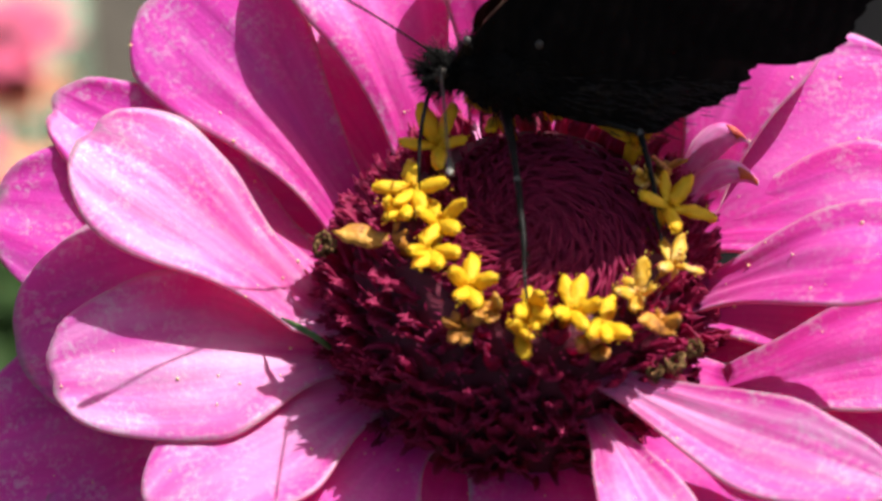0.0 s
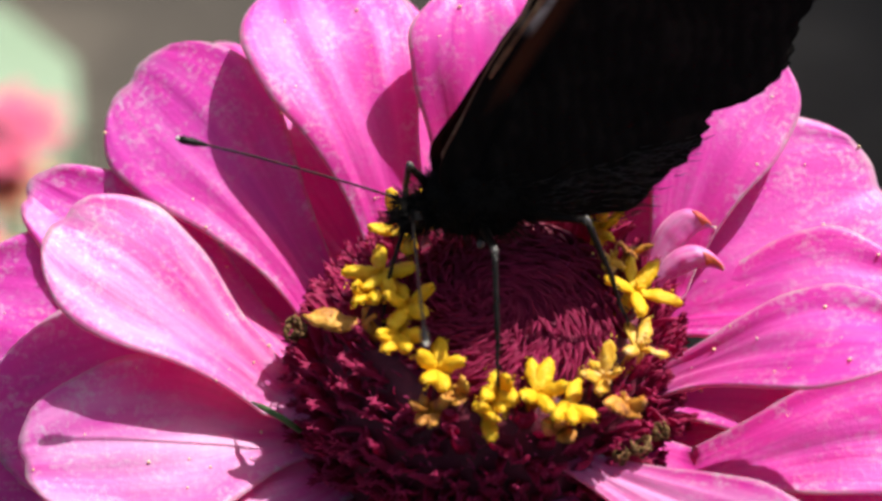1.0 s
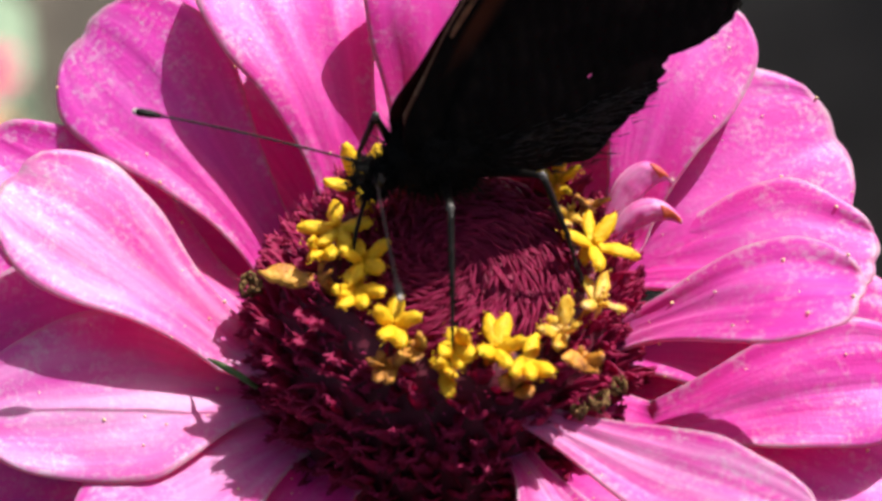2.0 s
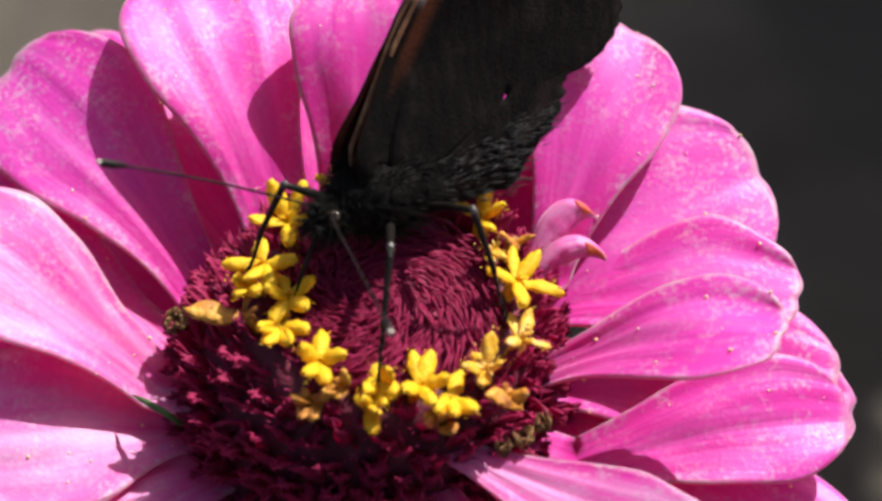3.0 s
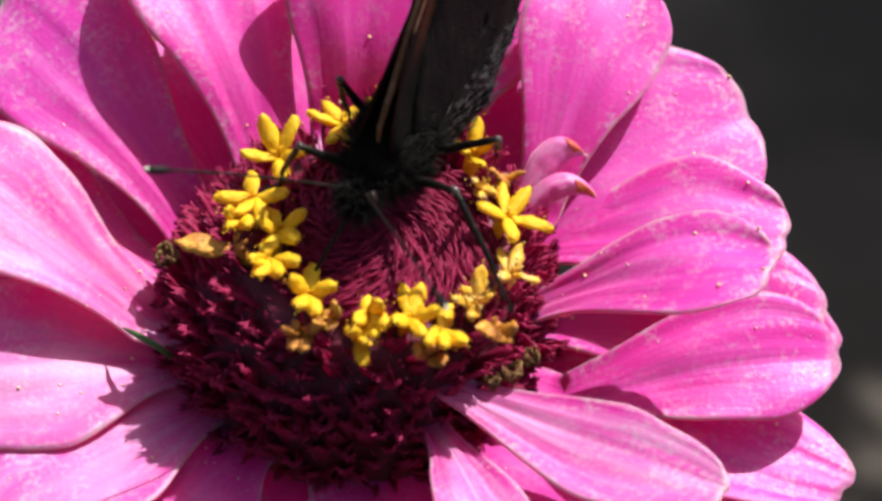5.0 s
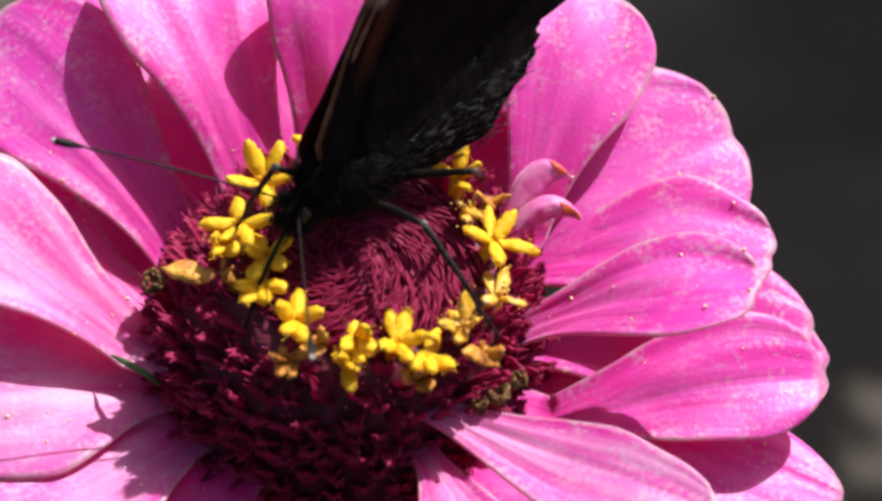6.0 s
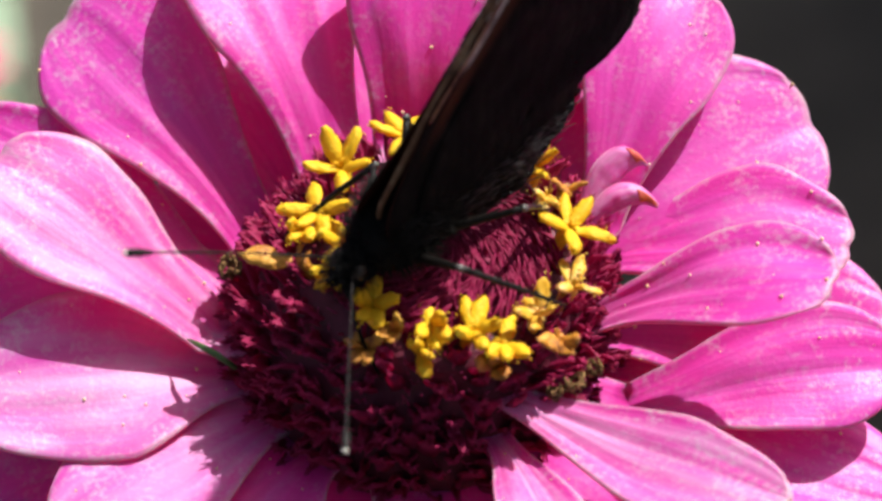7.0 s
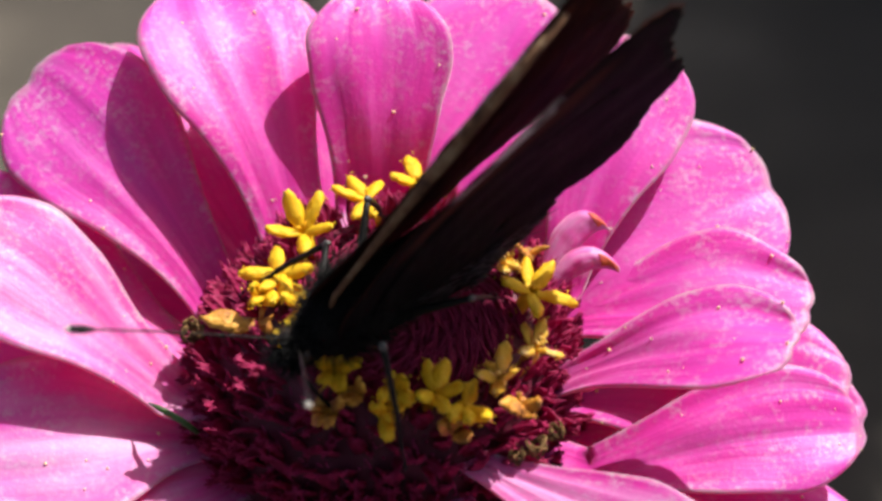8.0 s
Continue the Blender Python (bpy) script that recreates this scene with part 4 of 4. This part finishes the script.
FORE = [(1.5, 0.3), (3.0, 1.6), (3.4, 4.1), (1.6, 7.2), (-0.4, 10.7), (-3.8, 15.8), (-7.2, 21), (-10.6, 25.8), (-13.6, 28.6), (-15.6, 28.6), (-16.9, 26.6), (-17.6, 23.5), (-19.3, 20.6), (-21.3, 17.2), (-21.6, 14.6), (-16, 11), (-8, 5.5), (-2, 0.8)]
HIND = [(0.5, 0), (-2, -1.0), (-5.6, -1.5), (-8.2, -1.5), (-10.0, -1.6), (-12.2, 0.4), (-14.4, 2.0), (-15.7, 3.7), (-16.1, 5.0), (-18.1, 5.4), (-19.8, 6.1), (-21.4, 7.4), (-22.0, 8.8), (-22.6, 10.8), (-23.8, 12.8), (-23.2, 15.6), (-20, 19), (-14, 19.5), (-6, 13), (0, 5)]


def wing(name, pts, side, off, seed, label="", turn=1):
    """A wing from its outline (ahead, up), standing beside the body's middle plane; ruffled edge, raised veins."""
    n = len(pts)
    c = Vector((sum(p[0] for p in pts) / n * 0.75, sum(p[1] for p in pts) / n * 0.75))

    def rim(k):
        i = int(math.floor(k)) % n
        f = k - math.floor(k)
        a, b, d, e = (Vector(pts[(i + j) % n]) for j in (-1, 0, 1, 2))
        return 0.5 * (2 * b + (d - a) * f + (2 * a - 5 * b + 4 * d - e) * f * f + (3 * b - a - 3 * d + e) * f ** 3)

    def fn(u, v):
        k = v * n
        p = rim(k)
        q = c + (p - c) * max(0.015, u)
        far = max(0.0, min(1.0, (q - Vector((1, 1))).length / 28))
        q = q + (p - c).normalized() * 0.22 * math.sin(k * 9.0) * smooth01(0.9, 1, u) * smooth01(0.35, 0.6, far)
        ang = math.atan2(q.y - 1, -(q.x - 1))
        behind = max(0.0, 3.4 - 0.55 * (q.y - 4) - q.x)
        y = 0.30 + 0.5 * off * (1 - smooth01(-2, 12, q.y)) + 0.06 * behind * smooth01(0, 6, behind) * smooth01(0.1, 0.5, u + far) + 0.05 * math.sin(ang * 26) * smooth01(0.1, 0.5, far)
        sway = 0.4 * noise.noise(Vector((q.x * 0.1, q.y * 0.1, 1.5))) * far
        return Vector((q.x, side * y + sway, q.y)) * MM
    bm = bmesh.new()
    sheet(bm, fn, 12, n * 5, 0.14 * MM, 1)
    ob = part(name, bm, WING if turn > 0 else HIND_UNDER, butterfly, label)
    ob.data.materials.append(WING_IN if turn > 0 else HIND_IN)
    if side * turn > 0:
        for p in ob.data.polygons:
            p.material_index = 1 - p.material_index
    return ob


def wing_hairs(ob, side, seed):
    """Greyish hairs that lie along the inner margin of a hindwing, on its outer face."""
    rng = random.Random(seed)
    near = [v for v in ob.data.vertices if -15 * MM < v.co.x < 0 and -3 * MM > v.co.x and v.co.z < (1.2 - 0.16 * v.co.x / MM) * MM and v.normal.y * side > 0.3]
    bm = bmesh.new()
    for k in range(260):
        v = rng.choice(near)
        p = v.co + Vector((rng.uniform(-0.5, 0.5), 0, rng.uniform(-0.5, 0.5))) * MM + Vector((0, side * 0.08 * MM, 0))
        d = Vector((-1, side * rng.uniform(0.05, 0.35), rng.uniform(-0.35, 0.45))).normalized()
        length = rng.uniform(0.6, 1.5) * MM
        tube(bm, [p, p + d * length * 0.6, p + d * length + Vector((0, -side * 0.06 * MM, 0))], [0.04 * MM, 0.03 * MM, 0.008 * MM], 3)
    tagged(part("wing_hairs", bm, GREY_FUR, ob, "fine greyish hairs along the wing's inner edge"), kind="stuff")


WINGS = []
for side in (1, -1):
    WINGS.append((side, wing("forewing", FORE, side, 3.0, 1, "black forewing with pale streaks at its front edge")))
    if side < 0:
        # the rolled front edge, seen between the closed wings
        bm = bmesh.new()
        edge_pts = [(2.4, 1.0), (2.7, 2.4), (2.8, 4.2), (1.1, 7.2), (-0.9, 10.7), (-4.3, 15.8), (-7.7, 20.9), (-11.0, 25.4)]
        tube(bm, [Vector((x, 0, z)) * MM for x, z in edge_pts], [r * MM for r in (0.14, 0.18, 0.2, 0.26, 0.4, 0.52, 0.5, 0.3)], 8)
        part("front_rib", bm, RIB, WINGS[-1][1], "russet and straw front edge of the wing")
    WINGS.append((side, wing("hindwing", HIND, side, 3.6, 2, "black hindwing with a scalloped edge", -1)))
    wing_hairs(WINGS[-1][1], side, 11)


def leg(thigh, shin_length):
    """Thigh and shin of one leg, each along its own x, with knee, spines and claws."""
    k, j = thigh / 6, shin_length / 9
    bm = bmesh.new()
    tube(bm, [Vector((x * k, 0, z)) * MM for x, z in ((0, 0), (1.2, 0.12), (3.2, 0.2), (5.2, 0.08), (6.0, 0))], [0.32 * MM, 0.40 * MM, 0.34 * MM, 0.25 * MM, 0.24 * MM], 9)
    femur = part("leg", bm, LEG, butterfly)
    bm = bmesh.new()
    tube(bm, [Vector((x * j, 0, z)) * MM for x, z in ((-0.1, 0), (0.8, 0.05), (4.2, 0.15), (5.0, 0.1), (5.3, 0.0), (7.0, -0.2), (8.6, -0.1), (9.0, -0.35))], [0.27 * MM, 0.25 * MM, 0.2 * MM, 0.22 * MM, 0.15 * MM, 0.13 * MM, 0.11 * MM, 0.04 * MM], 8)
    rng = random.Random(3)
    for i in range(44):
        x = rng.uniform(0.6, 8.4) * j
        a = rng.uniform(0, math.tau)
        p = Vector((x, 0.15 * math.cos(a), 0.15 * math.sin(a)))
        tube(bm, [p * MM, (p + Vector((0.45, 0.28 * math.cos(a), 0.28 * math.sin(a)))) * MM], [0.035 * MM, 0.01 * MM], 3)
    shin = part("shin", bm, LEG, femur)
    bm = bmesh.new()
    bmesh.ops.create_uvsphere(bm, u_segments=10, v_segments=8, radius=0.29 * MM)
    for v in bm.verts:
        v.co.x *= 1.5
    part("knee", bm, KNEE, shin, "pale scuffed knee")
    return femur, shin


def antenna(pale):
    bm = bmesh.new()
    n = 46
    pts, rad = [], []
    for i in range(n + 1):
        u = i / n
        pts.append(Vector((17.0 * u, 0, 0.6 * math.sin(u * 2.2))) * MM)
        club = smooth01(0.86, 0.94, u) * (1 - smooth01(0.97, 1.01, u) * 0.6)
        rad.append((0.07 + 0.03 * (i % 2) + 0.22 * club) * MM)
    tube(bm, pts, rad, 8)
    shaft = part("antenna", bm, LEG, butterfly, "thin dark antenna with a clubbed tip")
    bm = bmesh.new()
    bmesh.ops.create_uvsphere(bm, u_segments=10, v_segments=8, radius=0.2 * MM)
    for v in bm.verts:
        v.co += Vector((16.95, 0, 0.5)) * MM
    part("tip", bm, PALE, shaft, "pale tip of the antenna")
    return shaft


R_CAM = pose(0, 0, 0, 90 - 35, 0, 0).to_3x3()


def stance(x, y, z, ahead, up):
    """The butterfly's pose: thorax in the flower's space (mm); its heading and its wings' upward way, as (right, up, towards the viewer)."""
    f = (R_CAM @ Vector(ahead)).normalized()
    u = R_CAM @ Vector(up)
    u = (u - f * u.dot(f)).normalized()
    m = Matrix((f, u.cross(f), u)).transposed().to_4x4()
    m.translation = FLOWER @ (Vector((x, y, z)) * MM)
    return m


STANCES = [
    (0.0, stance(-1.91, 9.06, 5.45, (-0.988, 0.107, 0.11), (0.153, 0.748, 0.646))),
    (0.5, stance(-1.13, 7.45, 5.5, (-0.937, -0.007, 0.35), (0.129, 0.923, 0.363))),
    (1.0, stance(-1.9, 5.57, 5.67, (-0.961, -0.2, 0.191), (-0.032, 0.767, 0.64))),
    (1.5, stance(-1.91, 5.53, 5.36, (-0.966, -0.221, 0.137), (-0.056, 0.693, 0.719))),
    (3.0, stance(-0.77, 5.05, 5.55, (-0.75, -0.287, 0.596), (-0.002, 0.902, 0.433))),
    (3.5, stance(-0.22, 4.67, 5.5, (-0.664, -0.394, 0.636), (0.025, 0.838, 0.545))),
    (3.8, stance(0.45, 3.1, 5.5, (-0.44, -0.62, 0.65), (0.02, 0.71, 0.7))),
    (4.0, stance(0.59, 2.8, 5.46, (-0.353, -0.708, 0.612), (0.005, 0.652, 0.758))),
    (4.5, stance(1.3, 2.38, 5.5, (-0.336, -0.65, 0.682), (0.114, 0.69, 0.714))),
    (5.8, stance(-0.9, 3.8, 5.45, (-0.66, -0.42, 0.62), (-0.02, 0.80, 0.60))),
    (6.0, stance(-1.17, 3.57, 5.46, (-0.763, -0.51, 0.397), (-0.072, 0.677, 0.732))),
    (6.5, stance(-3.31, -1.31, 5.6, (-0.754, -0.57, 0.327), (-0.029, 0.526, 0.85))),
    (7.0, stance(-3.27, -2.86, 5.55, (-0.655, -0.516, 0.551), (0.132, 0.641, 0.756))),
    (7.5, stance(-3.39, -4.68, 5.57, (-0.588, -0.467, 0.661), (0.285, 0.645, 0.709))),
    (7.7, stance(-4.29, -4.23, 5.36, (-0.714, -0.424, 0.558), (0.353, 0.47, 0.809))),
    (7.9, stance(-3.61, -4.8, 5.61, (-0.784, -0.463, 0.412), (0.241, 0.385, 0.891))),
    (8.0, stance(-3.95, -4.74, 5.48, (-0.727, -0.476, 0.494), (0.228, 0.511, 0.829))),
]


def between(rows, t):
    """The rows on both sides of t, and how far t lies from one to the other."""
    for a, b in zip(rows, rows[1:]):
        if t <= b[0] + 1e-6:
            f = (t - a[0]) / (b[0] - a[0])
            return a, b, min(1.0, max(0.0, f))
    return rows[-1], rows[-1], 0.0


def stance_at(t):
    a, b, f = between(STANCES, t)
    if b[0] - a[0] > 0.6:
        f = smooth01(0, 1, f)
    m = a[1].to_quaternion().slerp(b[1].to_quaternion(), f).to_matrix().to_4x4()
    m.translation = a[1].translation.lerp(b[1].translation, f)
    return m


def mixed(rows, t):
    a, b, f = between(rows, t)
    return Vector(a[1]).lerp(Vector(b[1]), smooth01(0, 1, f))


# hip on the thorax, lengths of thigh and shin, then by time: where the foot stands in the flower's space (mm) and the way the knee bends
LEGS = [
    ((0.6, 1.5, -1.7), (7, 9.5), [
        (0, (-1.2, -9.7, 2.2), (-0.29, 0.18, 0.94)), (0.5, (-1.2, -10.2, 2.2), (0.23, 0.55, 0.81)), (1, (-1, -9.5, 2.2), (-0.02, 0.31, 0.95)),
        (1.5, (-1.2, -9.6, 2.2), (-0.05, 0.17, 0.98)), (3, (-1.2, -9.8, 2.2), (0.32, 0.46, 0.83)), (3.5, (1.3, -11.8, 1.6), (0.36, 0.25, 0.9)),
        (4, (9.1, -11.2, 1.2), (0.05, 0.16, 0.99)), (4.5, (9, -8.9, 1.6), (0.26, -0.01, 0.96)), (6, (8.9, -8.9, 1.6), (-0.03, 0.22, 0.98)),
        (6.5, (8.3, -6.9, 2.2), (0.37, 0.27, 0.89)), (7, (8.4, -7.6, 2.2), (0.54, 0.25, 0.8)), (7.5, (-0.7, -14.5, 0.5), (0.35, 0.1, 0.93)),
        (7.7, (-0.8, -10.9, -1), (0.31, 0.18, 0.93)), (8, (-0.2, -14.8, 0), (0.17, 0.05, 0.98)),
    ]),
    ((-2.4, 1.6, -1.5), (7, 8.6), [
        (0, (8.3, -3, 1.2), (-0.76, -0.54, 0.37)), (0.5, (8.2, -3, 1.2), (0.05, 0.57, 0.82)), (1, (8.4, -3, 1.2), (-0.16, 0.38, 0.91)),
        (1.5, (8.2, -3.3, 1.2), (-0.19, 0.27, 0.95)), (3, (8.1, -3.2, 1.2), (0.23, 0.54, 0.81)), (3.5, (8, -3.2, 1.2), (0.18, 0.42, 0.89)),
        (4, (10, -4.3, 1.2), (0.1, 0.2, 0.97)), (4.5, (8.5, 6.5, 1), (0.31, 0.65, 0.7)), (6, (8.4, 6.6, 1), (-0.1, 0.79, 0.61)),
        (6.5, (7.3, 3.4, 1), (-0.22, 0.61, 0.77)), (7, (7.5, 2.5, 1), (0.06, 0.57, 0.82)), (7.5, (7.7, 1.5, 1), (0.2, 0.43, 0.88)),
        (8, (6.7, 0, 1), (0.03, 0.41, 0.91)),
    ]),
    ((2.2, -1.3, -1.1), (6, 9), [
        (0, (-7.6, 10, 1.5), (0.67, 0.53, 0.51)), (0.5, (-7.7, 8, 1.2), (0.85, 0.29, 0.44)), (1, (-7.5, 8, 1.2), (0.74, -0.01, 0.67)),
        (1.5, (-7.6, 8, 1.2), (0.64, -0.06, 0.76)), (3, (-10.7, 1, 0.5), (0.64, 0.04, 0.77)), (3.5, (-10.7, 0.9, 0.5), (0.62, 0.01, 0.79)),
        (4, (-10.9, 1.1, 0.5), (0.5, -0.18, 0.85)), (4.5, (-7.2, 3.6, 0.5), (0.56, -0.54, 0.63)), (6, (-10, 1.5, 0.5), (0.51, 0.11, 0.85)),
        (6.5, (-12.1, 1.4, -0.5), (0.54, -0.35, 0.76)), (7, (-11.5, 1.3, -0.5), (-0.85, -0.32, 0.41)), (7.5, (-11.7, 1.8, -0.5), (-0.83, -0.12, 0.55)),
        (8, (-12, 1.7, -0.5), (-0.82, -0.36, 0.45)),
    ]),
    ((-2.2, -1.4, -1), (6, 9), [
        (0, (0, 9.9, 1), (0.2, 0.98, -0.03)), (3, (-3.8, 9.7, 1), (0.79, -0.09, 0.61)), (3.5, (-1.5, 11.3, 1), (0.25, -0.45, 0.86)),
        (4, (-2.4, 10.9, 1), (-0.07, -0.6, 0.8)), (4.5, (-2.1, 10.7, 1), (0.02, -0.65, 0.76)), (6, (-2.9, 7.5, 1), (0.7, -0.37, 0.61)),
        (6.5, (-2.4, 9, 1), (-0.39, -0.47, 0.79)), (7, (-2.2, 9.5, 1), (-0.19, -0.33, 0.92)), (7.5, (-1.7, 8.6, 1), (-0.06, -0.41, 0.91)),
        (8, (-1.3, 7.5, 1), (-0.2, -0.52, 0.83)),
    ]),
]
LEG_PARTS = [leg(*k[1]) for k in LEGS]
# ways of the two antennae, as (right, up, towards the viewer)
FEELERS = [
    (-0.45, [(0, (-0.64, 0.31, 0.71)), (0.5, (-0.92, 0.39, 0.11)), (1, (-0.94, 0.23, 0.26)), (1.5, (-0.96, 0.21, 0.17)), (3, (-0.85, 0.15, 0.5)), (3.5, (-0.81, 0.13, 0.57)), (4, (-0.77, -0.15, 0.62)), (4.5, (-0.72, -0.02, 0.69)), (6, (-0.94, 0.23, 0.24)), (6.5, (-0.86, 0.11, 0.5)), (7, (-0.82, 0.02, 0.57)), (7.5, (-0.76, 0.03, 0.64)), (8, (-0.83, 0.05, 0.55))]),
    (0.45, [(0, (0.04, -0.46, 0.89)), (0.5, (0.03, -0.47, 0.88)), (1, (0.07, -0.55, 0.83)), (1.5, (0.06, -0.51, 0.86)), (3, (0.24, -0.48, 0.85)), (3.5, (0.32, -0.44, 0.84)), (4, (0.43, -0.49, 0.76)), (4.5, (0.37, -0.4, 0.84)), (6, (0.06, -0.59, 0.81)), (6.5, (0.05, -0.64, 0.76)), (7, (-0.02, -0.68, 0.73)), (7.5, (0, -0.23, 0.97)), (8, (0.05, -0.19, 0.98))]),
]
# way of the drinking tube
SIPS = [(0, (-0.12, -0.95, 0.29)), (0.5, (-0.21, -0.94, -0.29)), (1, (-0.21, -0.97, -0.1)), (1.5, (-0.13, -0.99, 0.04)), (3, (-0.28, -0.9, -0.33)), (3.5, (-0.43, -0.84, -0.34)), (4, (-0.15, -0.79, -0.6)), (4.5, (-0.49, -0.75, -0.43)), (6, (-0.4, -0.92, -0.05)), (6.5, (-0.09, -0.64, -0.76)), (7, (0.3, -0.86, -0.41)), (7.5, (0.27, -0.6, -0.75)), (8, (0.56, -0.61, -0.56))]
FEELER_PARTS = [antenna(k) for k in FEELERS]
bm = bmesh.new()
tube(bm, [Vector((8.5 * u, 0, 0.5 * math.sin(u * 3.1))) * MM for u in (0, 0.2, 0.4, 0.6, 0.8, 1)], [r * MM for r in (0.2, 0.17, 0.15, 0.14, 0.13, 0.06)], 8)
SIPPER = part("proboscis", bm, LEG, butterfly, "thin dark drinking tube")
# how far the left and the right wings are let down from above the back, in degrees
OPENING = [(0.0, (0, 0, 0)), (7.3, (0, 0, 0)), (7.6, (1, 0, 0)), (7.7, (7, 1, 0)), (7.8, (2, 0, 0)), (7.9, (7, 1, 0)), (8.0, (6.5, 1.5, 0))]


def bend_leg(hip, foot, pole, THIGH, SHIN):
    """Poses of thigh (in the body's space) and shin (in the thigh's) so that the foot is reached."""
    way = foot - hip
    reach = max(abs(THIGH - SHIN) + 0.3, min(way.length, THIGH + SHIN - 0.05))
    d = way.normalized()
    c = max(-1.0, min(1.0, (THIGH ** 2 + reach ** 2 - SHIN ** 2) / (2 * THIGH * reach)))
    up = (pole - d * pole.dot(d)).normalized()
    knee = hip + (d * c + up * math.sqrt(1 - c * c)) * THIGH
    thigh = frame_from(hip * MM, knee - hip, pole)
    shin = frame_from(knee * MM, hip + d * reach - knee, pole)
    return thigh, thigh.inverted() @ shin


def motions():
    times = [k / 10 for k in range(81)]
    stances = [(t, stance_at(t)) for t in times]
    walk(butterfly, stances)
    for (hip, lengths, steps), (femur, shin) in zip(LEGS, LEG_PARTS):
        feet, poles = [(t, f) for t, f, p in steps], [(t, p) for t, f, p in steps]
        thighs, shins = [], []
        for t, m in stances:
            foot = m.inverted() @ (FLOWER @ (mixed(feet, t) * MM)) / MM
            a, b = bend_leg(Vector(hip), foot, mixed(poles, t), *lengths)
            thighs.append((t, a))
            shins.append((t, b))
        walk(femur, thighs)
        walk(shin, shins)
    for (y, ways), shaft in zip(FEELERS, FEELER_PARTS):
        rows = []
        for t, m in stances:
            d = m.to_3x3().inverted() @ (R_CAM @ mixed(ways, t))
            rows.append((t, frame_from(Vector((5.4, y, 0.3)) * MM, d, Vector((0.2, 0, 1)))))
        walk(shaft, rows)
    walk(SIPPER, [(t, frame_from(Vector((5.6, 0, -1.0)) * MM, m.to_3x3().inverted() @ (R_CAM @ mixed(SIPS, t)), Vector((1, 0, 0.3)))) for t, m in stances])
    for side, ob in WINGS:
        walk(ob, [(t, pose(0, 0, 0, -side * (a[0] if side > 0 else a[1]), 0, 0)) for t, a in OPENING])


motions()
